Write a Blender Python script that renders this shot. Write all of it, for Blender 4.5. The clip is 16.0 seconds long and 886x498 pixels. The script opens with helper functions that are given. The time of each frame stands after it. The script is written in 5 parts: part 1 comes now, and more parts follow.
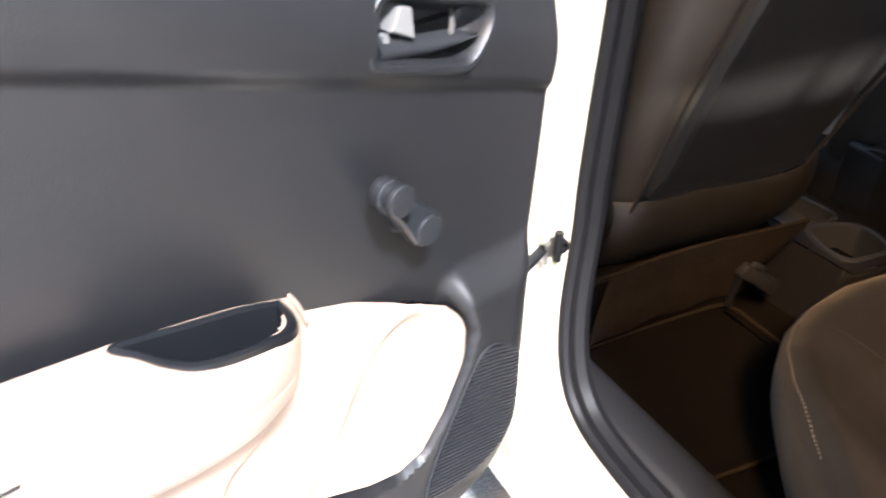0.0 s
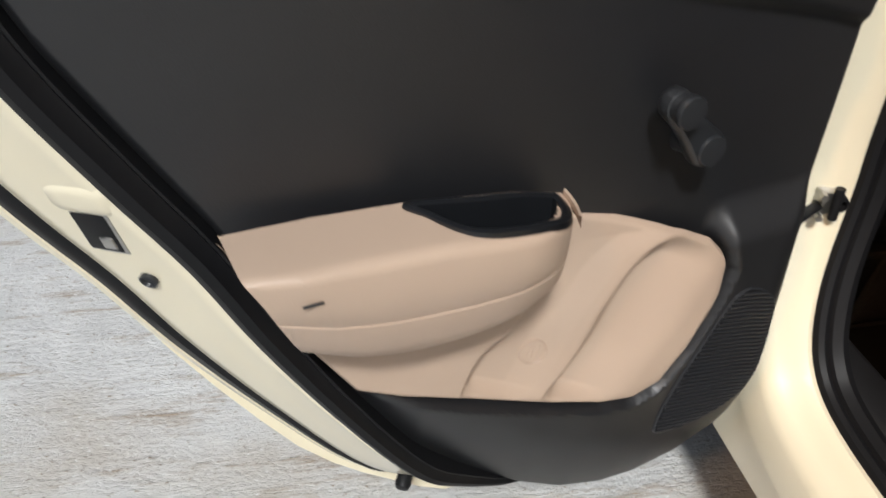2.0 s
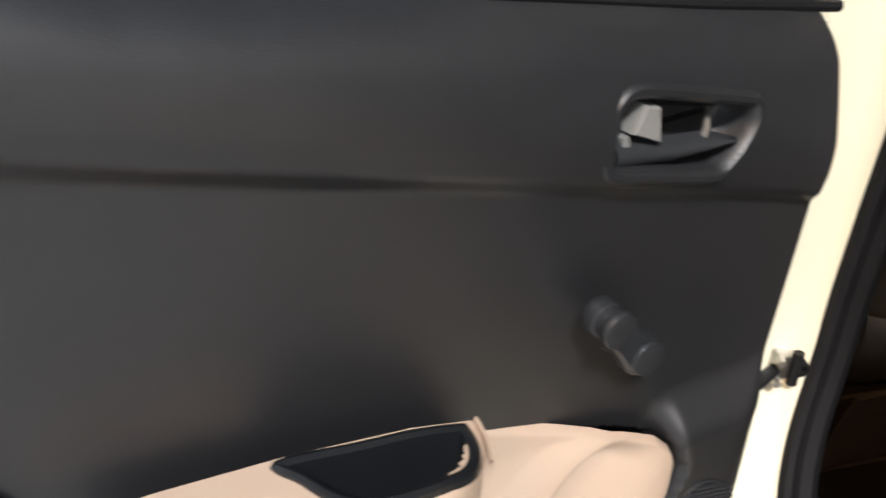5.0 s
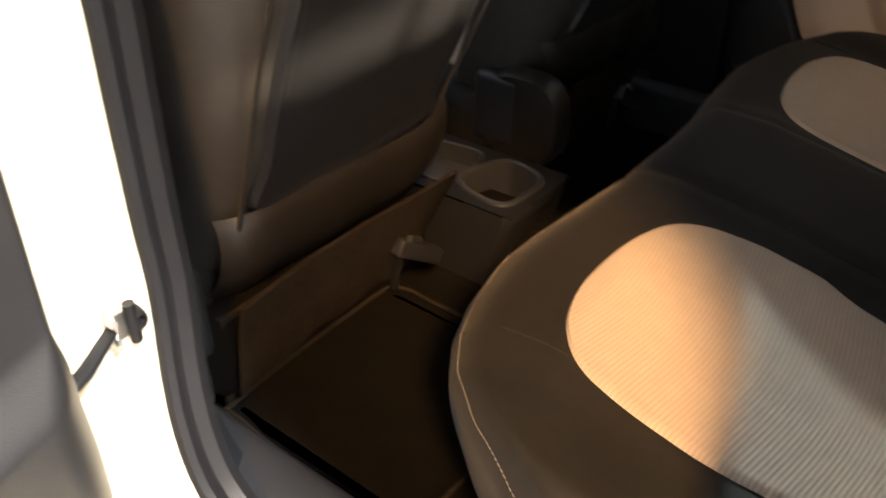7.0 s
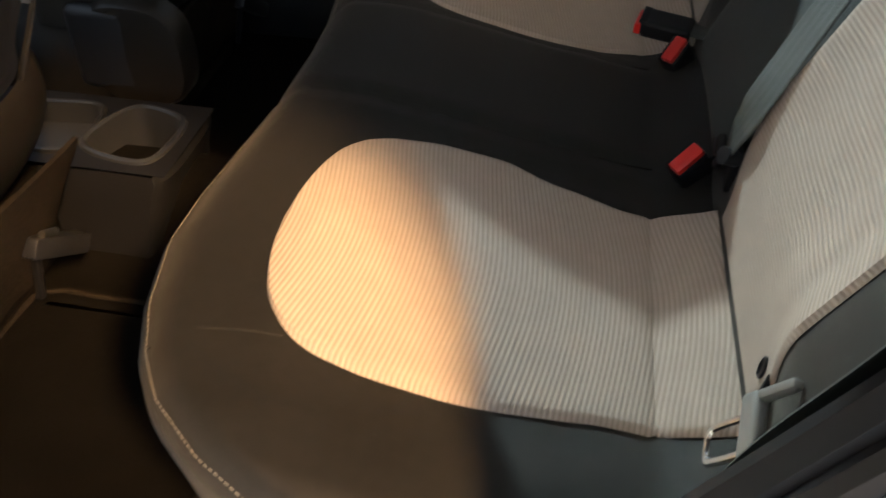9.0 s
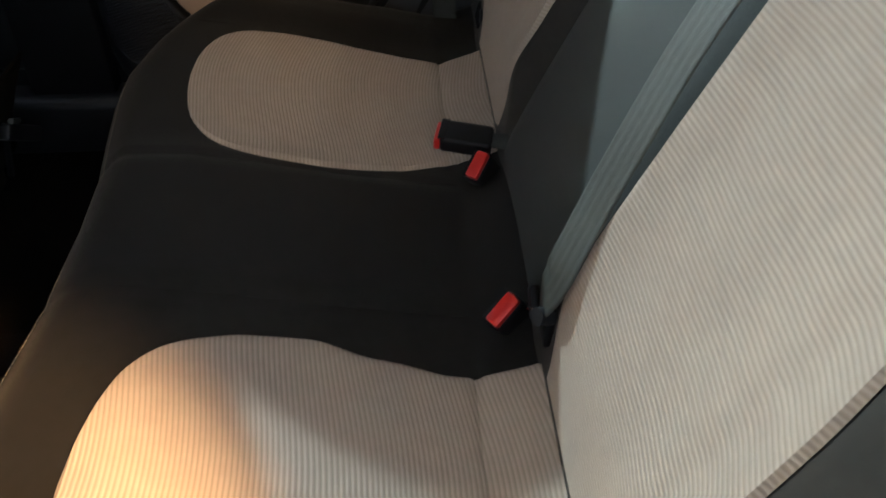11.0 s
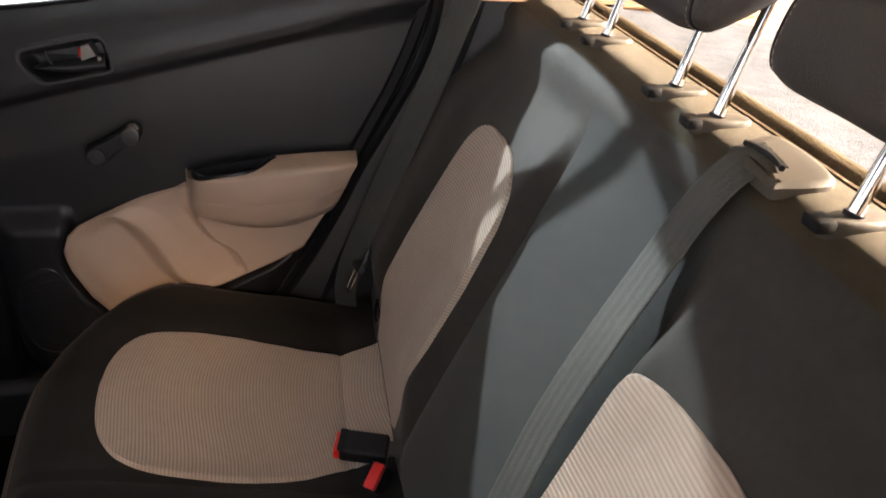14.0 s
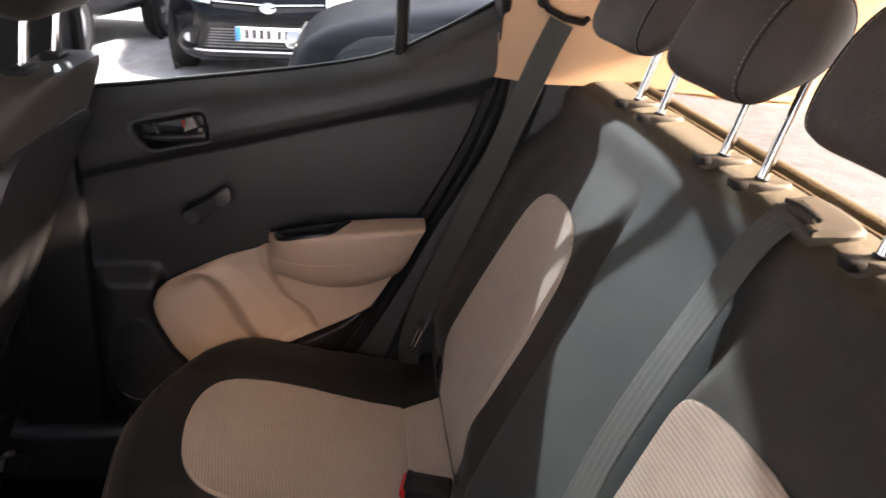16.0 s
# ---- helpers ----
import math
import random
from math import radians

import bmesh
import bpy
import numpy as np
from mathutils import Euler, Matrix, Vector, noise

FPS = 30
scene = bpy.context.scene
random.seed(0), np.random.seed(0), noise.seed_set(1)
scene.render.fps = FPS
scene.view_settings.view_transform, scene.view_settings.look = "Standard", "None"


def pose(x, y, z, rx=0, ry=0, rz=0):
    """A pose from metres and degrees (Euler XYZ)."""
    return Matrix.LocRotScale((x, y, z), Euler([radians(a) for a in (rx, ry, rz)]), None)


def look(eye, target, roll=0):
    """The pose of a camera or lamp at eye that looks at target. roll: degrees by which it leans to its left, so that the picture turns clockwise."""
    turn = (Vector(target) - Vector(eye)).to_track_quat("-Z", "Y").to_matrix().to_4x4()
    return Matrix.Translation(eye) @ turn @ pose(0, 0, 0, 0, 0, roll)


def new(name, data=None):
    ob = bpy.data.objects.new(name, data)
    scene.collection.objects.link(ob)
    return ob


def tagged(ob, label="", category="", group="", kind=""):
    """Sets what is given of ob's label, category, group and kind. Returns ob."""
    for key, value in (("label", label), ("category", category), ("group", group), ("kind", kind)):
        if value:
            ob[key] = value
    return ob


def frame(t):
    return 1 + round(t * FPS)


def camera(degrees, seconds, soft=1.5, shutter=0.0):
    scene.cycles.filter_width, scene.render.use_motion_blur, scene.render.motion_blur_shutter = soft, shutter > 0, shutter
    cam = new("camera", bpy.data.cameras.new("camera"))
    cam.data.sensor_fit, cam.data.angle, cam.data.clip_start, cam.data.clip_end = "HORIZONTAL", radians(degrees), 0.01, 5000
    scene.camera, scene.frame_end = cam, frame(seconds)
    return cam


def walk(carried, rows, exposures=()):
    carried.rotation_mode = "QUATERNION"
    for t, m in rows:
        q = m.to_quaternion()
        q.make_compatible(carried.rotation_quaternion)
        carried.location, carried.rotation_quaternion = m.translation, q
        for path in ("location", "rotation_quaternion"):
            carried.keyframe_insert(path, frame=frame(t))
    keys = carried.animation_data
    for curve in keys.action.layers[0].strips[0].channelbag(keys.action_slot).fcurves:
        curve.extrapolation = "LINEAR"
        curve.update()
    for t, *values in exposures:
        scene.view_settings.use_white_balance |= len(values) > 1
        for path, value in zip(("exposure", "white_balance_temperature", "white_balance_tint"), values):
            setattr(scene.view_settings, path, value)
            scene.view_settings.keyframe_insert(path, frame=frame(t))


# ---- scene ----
# PATH>
cam = camera(56.64, 16.0, soft=1.5, shutter=0.5)
ROWS = [
    (0.0, look((-1.2827, -0.0962, 1.1539), (-0.8775, 0.6596, 0.6396), 1.66)),
    (0.5, look((-1.2969, -0.1103, 1.1097), (-0.9816, 0.6853, 0.5925), 1.60)),
    (1.0, look((-1.3101, -0.1243, 1.0767), (-1.0620, 0.6928, 0.5563), 1.16)),
    (1.5, look((-1.3195, -0.1326, 1.0697), (-1.1298, 0.6877, 0.5301), 0.96)),
    (2.0, look((-1.3353, -0.1272, 1.1156), (-1.1922, 0.6926, 0.5612), 0.75)),
    (2.5, look((-1.3485, -0.1138, 1.1792), (-1.2415, 0.7049, 0.6151), 0.75)),
    (3.0, look((-1.3483, -0.1154, 1.2379), (-1.2639, 0.7140, 0.6857), 0.59)),
    (3.2, look((-1.3493, -0.1053, 1.2589), (-1.2684, 0.7318, 0.7178), 0.62)),
    (5.3, look((-1.2096, 0.0189, 1.1542), (-0.9725, 0.8575, 0.6638), 0.83)),
    (5.5, look((-1.1800, 0.0203, 1.1448), (-0.8849, 0.8395, 0.6530), 0.31)),
    (6.0, look((-1.1171, 0.0489, 1.1155), (-0.6382, 0.7782, 0.6267), 0.51)),
    (6.5, look((-1.0276, 0.0293, 1.1068), (-0.4435, 0.6583, 0.5938), -0.52)),
    (7.0, look((-1.0070, 0.0643, 1.0911), (-0.3535, 0.5652, 0.5237), -0.14)),
    (7.5, look((-0.9891, 0.1033, 1.0505), (-0.2799, 0.4848, 0.4577), 0.31)),
    (8.0, look((-0.9650, 0.1377, 1.0205), (-0.2232, 0.3910, 0.3995), 0.94)),
    (8.5, look((-0.9334, 0.1420, 1.0230), (-0.1886, 0.3143, 0.3784), 1.15)),
    (9.0, look((-0.8950, 0.1321, 1.0520), (-0.1499, 0.2479, 0.3952), 1.40)),
    (9.5, look((-0.8325, 0.1234, 1.0595), (-0.0828, 0.1826, 0.4004), 2.54)),
    (9.7, look((-0.8086, 0.1084, 1.0559), (-0.0543, 0.1600, 0.4014), 1.38)),
    (11.8, look((-0.7009, 0.0776, 1.2116), (0.0630, -0.0369, 0.5765), 3.09)),
    (12.0, look((-0.6986, 0.0688, 1.2227), (0.0759, -0.0541, 0.6021), 3.40)),
    (12.5, look((-0.6984, 0.0733, 1.2575), (0.1023, -0.0753, 0.6771), 3.64)),
    (13.0, look((-0.6856, 0.0565, 1.2778), (0.1429, -0.0913, 0.7377), 3.08)),
    (13.5, look((-0.6949, 0.0570, 1.3055), (0.1571, -0.0987, 0.8056), 3.03)),
    (14.0, look((-0.7059, 0.0703, 1.3231), (0.1650, -0.0919, 0.8592), 3.13)),
    (14.5, look((-0.7227, 0.0825, 1.3481), (0.1606, -0.0838, 0.9098), 2.88)),
    (15.0, look((-0.7462, 0.0922, 1.3687), (0.1514, -0.0781, 0.9623), 2.88)),
    (15.5, look((-0.7620, 0.1274, 1.3598), (0.1467, -0.0443, 0.9793), 3.14)),
    (16.0, look((-0.8127, 0.1182, 1.3243), (0.1100, 0.0070, 0.9551), 3.20)),
]
# <PATH
EXPOSURES = [(0.0, 2.75, 5600, 12), (0.5, 2.0, 6000, 12), (1.0, 1.32, 6000, 8), (1.5, 0.9, 6100, 8), (2.0, 0.7, 6100, 8), (3.2, 0.85, 5800, 8), (5.3, 1.5, 6300, 10), (6.0, 2.25, 7000, 14), (6.5, 2.4, 7000, 12), (7.0, 2.9, 6500, 10), (8.5, 3.2, 6050, 6), (9.5, 3.05, 5950, 6), (12.0, 3.45, 5900, 8), (13.0, 3.22, 6200, 14), (14.5, 3.75, 6500, 20), (16.0, 3.65, 6500, 22)]
walk(cam, ROWS, EXPOSURES)

# ---------------------------------------------------------------- light
world = bpy.data.worlds.new("sky")
scene.world = world
world.use_nodes = True
_nt = world.node_tree
_sky = _nt.nodes.new("ShaderNodeTexSky")
_sky.sky_type = "NISHITA"
_sky.sun_disc = False
_sky.sun_elevation = radians(49)
_sky.sun_rotation = radians(193)
_soft = _nt.nodes.new("ShaderNodeHueSaturation")
_soft.inputs["Saturation"].default_value = 0.4
_nt.links.new(_sky.outputs[0], _soft.inputs["Color"])
_nt.links.new(_soft.outputs[0], _nt.nodes["Background"].inputs[0])
_nt.nodes["Background"].inputs[1].default_value = 0.037


def lamp(kind, name, eye, target, energy, color):
    ob = new(name, bpy.data.lights.new(name, kind))
    ob.matrix_world = look(eye, target)
    ob.data.energy, ob.data.color = energy, color
    return ob


sun = lamp("SUN", "sun", (-0.15 * 5, -0.64 * 5, 0.755 * 5), (0, 0, 0), 2.2, (1.0, 0.96, 0.91))
sun.data.angle = radians(7)
# unseen warm lamp behind the car, added for light through the rear window
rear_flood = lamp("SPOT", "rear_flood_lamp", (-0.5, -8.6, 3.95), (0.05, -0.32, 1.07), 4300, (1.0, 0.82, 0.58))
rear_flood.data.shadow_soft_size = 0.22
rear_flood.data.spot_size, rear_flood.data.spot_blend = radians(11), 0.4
# unseen warm lamp outside, added for the bright patch on the near cushion
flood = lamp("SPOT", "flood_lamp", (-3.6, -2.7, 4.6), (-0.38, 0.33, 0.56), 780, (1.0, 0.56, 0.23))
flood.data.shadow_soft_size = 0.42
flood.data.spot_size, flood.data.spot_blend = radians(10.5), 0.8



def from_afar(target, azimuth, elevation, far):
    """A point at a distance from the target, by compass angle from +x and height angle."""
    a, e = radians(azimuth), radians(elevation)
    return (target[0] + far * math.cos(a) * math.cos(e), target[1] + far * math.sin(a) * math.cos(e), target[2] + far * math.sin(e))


# unseen cool white far-side lamp, added for light through the far rear window
far_side_spot = (-0.15, -0.05, 0.80)
far_side = lamp("SPOT", "far_side_lamp", from_afar(far_side_spot, 21.5, 24.6, 11.0), far_side_spot, 540, (0.86, 1.0, 0.97))
far_side.data.shadow_soft_size = 0.08
far_side.data.spot_size, far_side.data.spot_blend = radians(6.5), 0.3
# unseen weak warm near-side lamp, added for the glow through the open door
near_side_spot = (0.34, 0.26, 0.60)
near_side = lamp("SPOT", "near_side_lamp", from_afar(near_side_spot, 183, 25, 9.0), near_side_spot, 120, (1.0, 0.66, 0.34))
near_side.data.shadow_soft_size = 0.16
near_side.data.spot_size, near_side.data.spot_blend = radians(2.7), 0.8

# ---------------------------------------------------------------- materials


def material(name, color, rough=0.6, metal=0.0, vary=0.15, scale=30.0, bump=0.0, bump_scale=300.0, coat=0.0, sheen=0.0, spec=0.5, color2=None, sheen_tint=(1.0, 0.93, 0.82)):
    """A principled surface with colour variation at two scales and a fine bump."""
    m = bpy.data.materials.new(name)
    m.use_nodes = True
    nt = m.node_tree
    b = nt.nodes["Principled BSDF"]
    b.inputs["Roughness"].default_value = rough
    b.inputs["Metallic"].default_value = metal
    b.inputs["Coat Weight"].default_value = coat
    b.inputs["Coat Roughness"].default_value = 0.08
    b.inputs["Sheen Weight"].default_value = sheen
    b.inputs["Sheen Tint"].default_value = (*sheen_tint, 1)
    b.inputs["Sheen Roughness"].default_value = 0.45
    b.inputs["Specular IOR Level"].default_value = spec
    tc = nt.nodes.new("ShaderNodeTexCoord")
    n1 = nt.nodes.new("ShaderNodeTexNoise")
    n1.inputs["Scale"].default_value, n1.inputs["Detail"].default_value = scale, 6
    n2 = nt.nodes.new("ShaderNodeTexNoise")
    n2.inputs["Scale"].default_value, n2.inputs["Detail"].default_value = scale * 0.12, 3
    for n in (n1, n2):
        nt.links.new(tc.outputs["Object"], n.inputs["Vector"])
    add = nt.nodes.new("ShaderNodeMath")
    add.operation = "ADD"
    nt.links.new(n1.outputs["Fac"], add.inputs[0])
    nt.links.new(n2.outputs["Fac"], add.inputs[1])
    ramp = nt.nodes.new("ShaderNodeMapRange")
    ramp.inputs["From Min"].default_value, ramp.inputs["From Max"].default_value = 0.65, 1.35
    nt.links.new(add.outputs[0], ramp.inputs["Value"])
    mix = nt.nodes.new("ShaderNodeMix")
    mix.data_type = "RGBA"
    c2 = color2 or tuple(min(1.0, c * (1 + vary)) for c in color)
    c1 = color if color2 else tuple(c * (1 - vary) for c in color)
    mix.inputs["A"].default_value, mix.inputs["B"].default_value = (*c1, 1), (*c2, 1)
    nt.links.new(ramp.outputs[0], mix.inputs["Factor"])
    nt.links.new(mix.outputs["Result"], b.inputs["Base Color"])
    if bump:
        n3 = nt.nodes.new("ShaderNodeTexNoise")
        n3.inputs["Scale"].default_value, n3.inputs["Detail"].default_value = bump_scale, 2
        nt.links.new(tc.outputs["Object"], n3.inputs["Vector"])
        bp = nt.nodes.new("ShaderNodeBump")
        bp.inputs["Strength"].default_value, bp.inputs["Distance"].default_value = bump, 0.002
        nt.links.new(n3.outputs["Fac"], bp.inputs["Height"])
        nt.links.new(bp.outputs[0], b.inputs["Normal"])
    return m


def ribbed(name, dark, light, pitch, wander):
    """Ribbed upholstery: narrow pale cords that run across the seat and sway a little."""
    m = material(name, light, rough=0.85, vary=0.08, scale=60, sheen=0.1)
    nt = m.node_tree
    b = nt.nodes["Principled BSDF"]
    tc = nt.nodes.new("ShaderNodeTexCoord")
    sep = nt.nodes.new("ShaderNodeSeparateXYZ")
    nt.links.new(tc.outputs["UV"], sep.inputs[0])
    n = nt.nodes.new("ShaderNodeTexNoise")
    n.inputs["Scale"].default_value, n.inputs["Detail"].default_value = 6.0, 1
    nt.links.new(tc.outputs["UV"], n.inputs["Vector"])
    sway = nt.nodes.new("ShaderNodeMath")
    sway.operation = "MULTIPLY_ADD"
    sway.inputs[1].default_value = wander
    nt.links.new(n.outputs["Fac"], sway.inputs[0])
    nt.links.new(sep.outputs["Y"], sway.inputs[2])
    freq = nt.nodes.new("ShaderNodeMath")
    freq.operation = "MULTIPLY"
    freq.inputs[1].default_value = 2 * math.pi / pitch
    nt.links.new(sway.outputs[0], freq.inputs[0])
    sine = nt.nodes.new("ShaderNodeMath")
    sine.operation = "SINE"
    nt.links.new(freq.outputs[0], sine.inputs[0])
    rng = nt.nodes.new("ShaderNodeMapRange")
    rng.inputs["From Min"].default_value, rng.inputs["From Max"].default_value = -0.95, 0.3
    nt.links.new(sine.outputs[0], rng.inputs["Value"])
    mix = nt.nodes.new("ShaderNodeMix")
    mix.data_type = "RGBA"
    mix.inputs["A"].default_value = (*dark, 1)
    old = b.inputs["Base Color"].links[0].from_socket
    nt.links.new(rng.outputs[0], mix.inputs["Factor"])
    nt.links.new(old, mix.inputs["B"])
    nt.links.new(mix.outputs["Result"], b.inputs["Base Color"])
    bp = nt.nodes.new("ShaderNodeBump")
    bp.inputs["Strength"].default_value, bp.inputs["Distance"].default_value = 0.28, 0.001
    nt.links.new(sine.outputs[0], bp.inputs["Height"])
    nt.links.new(bp.outputs[0], b.inputs["Normal"])
    return m


def glass(name, tint=(0.92, 0.95, 0.93)):
    m = bpy.data.materials.new(name)
    m.use_nodes = True
    nt = m.node_tree
    b = nt.nodes["Principled BSDF"]
    b.inputs["Base Color"].default_value = (*tint, 1)
    b.inputs["Roughness"].default_value = 0.0
    b.inputs["IOR"].default_value = 1.02
    b.inputs["Transmission Weight"].default_value = 1.0
    return m


M_PAINT = material("cream_paint", (0.84, 0.76, 0.57), rough=0.28, vary=0.02, scale=4, coat=0.6)
M_BLACK = material("black_grained_plastic", (0.0130, 0.0134, 0.0152), rough=0.45, vary=0.12, scale=25, bump=0.12, bump_scale=700, spec=0.65)
M_BEIGE = material("beige_plastic", (0.50, 0.375, 0.285), rough=0.42, vary=0.04, scale=12, bump=0.10, bump_scale=800)
M_TRIM = material("beige_pillar_trim", (0.52, 0.335, 0.20), rough=0.6, vary=0.03, scale=12, bump=0.12, bump_scale=800)
M_HEAD = material("headliner_cloth", (0.62, 0.56, 0.48), rough=0.95, vary=0.05, scale=80)
M_RUBBER = material("black_rubber", (0.009, 0.009, 0.010), rough=0.5, vary=0.1, scale=40, spec=0.2)
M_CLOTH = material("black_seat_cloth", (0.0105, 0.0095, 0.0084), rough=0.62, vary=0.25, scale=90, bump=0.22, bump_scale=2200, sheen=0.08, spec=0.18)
# centre panel cloth; the cool light on it is put into its teal grey
M_CENTER = material("cool_lit_seat_cloth", (0.020, 0.0258, 0.0255), rough=0.7, vary=0.15, scale=120, bump=0.2, bump_scale=2200, sheen=0.12, spec=0.3)
# the bench's black cloth made paler, so the backrest looks lit
M_BACKCLOTH = material("lit_black_seat_cloth", (0.030, 0.0275, 0.0240), rough=0.65, vary=0.2, scale=90, bump=0.22, bump_scale=2200, sheen=0.1, spec=0.2)
# cloth of the backrest's top; warm light from behind is put into its brown
M_TOPLIT = material("warm_lit_seat_cloth", (0.046, 0.037, 0.022), rough=0.9, vary=0.25, scale=60, bump=0.3, bump_scale=1500, sheen=0.1, spec=0.15)
M_INSERT = ribbed("beige_ribbed_cloth", (0.305, 0.245, 0.198), (0.405, 0.333, 0.274), 0.0047, 0.012)
M_BELT = material("grey_black_webbing", (0.047, 0.049, 0.042), rough=0.55, vary=0.15, scale=200, bump=0.6, bump_scale=900)
M_CHROME = material("chrome", (0.85, 0.85, 0.85), rough=0.08, metal=1.0, vary=0.03)
M_STEEL = material("zinc_steel", (0.45, 0.44, 0.42), rough=0.35, metal=1.0, vary=0.2, scale=60)
M_RED = material("red_button_plastic", (0.62, 0.02, 0.015), rough=0.35, vary=0.06)
M_GREY = material("grey_plastic", (0.19, 0.185, 0.175), rough=0.4, vary=0.06)
M_KNOB = material("dark_grey_plastic", (0.022, 0.0235, 0.026), rough=0.36, vary=0.1, bump=0.15, bump_scale=700)
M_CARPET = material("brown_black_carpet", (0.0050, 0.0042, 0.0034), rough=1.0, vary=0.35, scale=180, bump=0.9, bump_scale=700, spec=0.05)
M_FELT = material("brown_felt", (0.075, 0.057, 0.036), rough=1.0, vary=0.3, scale=200, bump=0.7, bump_scale=600, spec=0.05)
M_SHELF = material("grey_speckled_felt", (0.060, 0.072, 0.094), rough=1.0, vary=0.45, scale=260, bump=0.8, bump_scale=500)
M_THREAD = material("pale_thread", (0.20, 0.18, 0.145), rough=0.8, vary=0.1)
M_POCKET = material("smooth_black_plastic", (0.010, 0.011, 0.013), rough=0.3, vary=0.1)
M_GRILLE = material("ribbed_black_plastic", (0.022, 0.023, 0.026), rough=0.32, vary=0.08, spec=0.5)
M_RECLINE = material("dark_brown_plastic", (0.016, 0.013, 0.010), rough=0.38, vary=0.1)
M_ROLL = material("dark_brown_vinyl", (0.013, 0.0108, 0.0082), rough=0.42, vary=0.15, scale=40, bump=0.2, bump_scale=900)
M_SEATBACK = material("charcoal_vinyl", (0.042, 0.038, 0.033), rough=0.5, vary=0.15, scale=50, bump=0.2, bump_scale=900, spec=0.4)
M_GLASS = glass("window_glass")
M_CARPAINT = material("black_car_paint", (0.004, 0.0045, 0.006), rough=0.07, vary=0.1, coat=0.0, scale=3, spec=0.14)
M_DGREY = material("dark_grey_car_paint", (0.02, 0.02, 0.022), rough=0.15, vary=0.1, coat=0.0, scale=3, spec=0.2)
M_NEARPAINT = material("satin_black_car_paint", (0.006, 0.0065, 0.008), rough=0.3, vary=0.15, scale=5, spec=0.06)
M_BLUE = material("blue_grey_car_paint", (0.10, 0.13, 0.17), rough=0.2, vary=0.1, coat=1.0, scale=3)
M_DARKGLASS = material("dark_glass", (0.01, 0.012, 0.012), rough=0.06, vary=0.05, spec=0.35)
M_TYRE = material("tyre_rubber", (0.014, 0.014, 0.014), rough=0.85, vary=0.2, scale=60)
M_ALLOY = material("alloy_wheel", (0.62, 0.62, 0.63), rough=0.3, metal=0.9, vary=0.08)
M_PLATE = material("white_number_plate", (0.75, 0.75, 0.72), rough=0.35, vary=0.03)
M_PLATEBLUE = material("blue_plate_band", (0.02, 0.16, 0.55), rough=0.4, vary=0.05)
M_DARKBAR = material("dark_plate_bars", (0.03, 0.03, 0.035), rough=0.5, vary=0.1)
M_LAMPGLASS = material("headlamp_lens", (0.36, 0.38, 0.40), rough=0.06, vary=0.1, coat=1.0)
M_FLAP = material("dark_brown_carpet", (0.019, 0.0150, 0.0108), rough=1.0, vary=0.35, scale=160, bump=0.8, bump_scale=600, spec=0.05)
M_COVER = material("brown_plastic", (0.048, 0.041, 0.031), rough=0.55, vary=0.08)
M_WOOD = material("weathered_wood", (0.20, 0.13, 0.075), rough=0.85, vary=0.3, scale=14, bump=0.5, bump_scale=120)


def ground_material():
    m = material("worn_concrete", (0.66, 0.655, 0.64), rough=0.8, vary=0.16, scale=14.0)
    nt = m.node_tree
    b = nt.nodes["Principled BSDF"]
    tc = nt.nodes.new("ShaderNodeTexCoord")

    def noise_node(scale, detail, rough, stretch, turn):
        mp = nt.nodes.new("ShaderNodeMapping")
        mp.inputs["Scale"].default_value = stretch
        mp.inputs["Rotation"].default_value = (0, 0, radians(turn))
        nt.links.new(tc.outputs["Object"], mp.inputs[0])
        n = nt.nodes.new("ShaderNodeTexNoise")
        n.inputs["Scale"].default_value, n.inputs["Detail"].default_value, n.inputs["Roughness"].default_value = scale, detail, rough
        nt.links.new(mp.outputs[0], n.inputs["Vector"])
        return n

    def blend(source, lo, hi, color):
        r = nt.nodes.new("ShaderNodeMapRange")
        r.inputs["From Min"].default_value, r.inputs["From Max"].default_value = lo, hi
        nt.links.new(source, r.inputs["Value"])
        mix = nt.nodes.new("ShaderNodeMix")
        mix.data_type = "RGBA"
        nt.links.new(b.inputs["Base Color"].links[0].from_socket, mix.inputs["A"])
        mix.inputs["B"].default_value = (*color, 1)
        nt.links.new(r.outputs[0], mix.inputs["Factor"])
        nt.links.new(mix.outputs["Result"], b.inputs["Base Color"])

    streak = noise_node(3.0, 9, 0.75, (1.2, 7.0, 1.0), 12)
    patch = noise_node(0.9, 6, 0.6, (1.0, 1.6, 1.0), 30)
    grit = noise_node(70, 3, 0.7, (1.0, 1.4, 1.0), 0)
    blend(patch.outputs["Fac"], 0.50, 0.68, (0.54, 0.49, 0.42))
    blend(streak.outputs["Fac"], 0.54, 0.69, (0.32, 0.23, 0.145))
    blend(grit.outputs["Fac"], 0.60, 0.68, (0.34, 0.29, 0.23))
    blend(grit.outputs["Fac"], 0.40, 0.30, (0.80, 0.79, 0.77))
    bp = nt.nodes.new("ShaderNodeBump")
    bp.inputs["Strength"].default_value, bp.inputs["Distance"].default_value = 0.9, 0.006
    nt.links.new(grit.outputs["Fac"], bp.inputs["Height"])
    bp2 = nt.nodes.new("ShaderNodeBump")
    bp2.inputs["Strength"].default_value, bp2.inputs["Distance"].default_value = 0.6, 0.02
    nt.links.new(streak.outputs["Fac"], bp2.inputs["Height"])
    nt.links.new(bp.outputs[0], bp2.inputs["Normal"])
    nt.links.new(bp2.outputs[0], b.inputs["Normal"])
    return m


M_GROUND = ground_material()

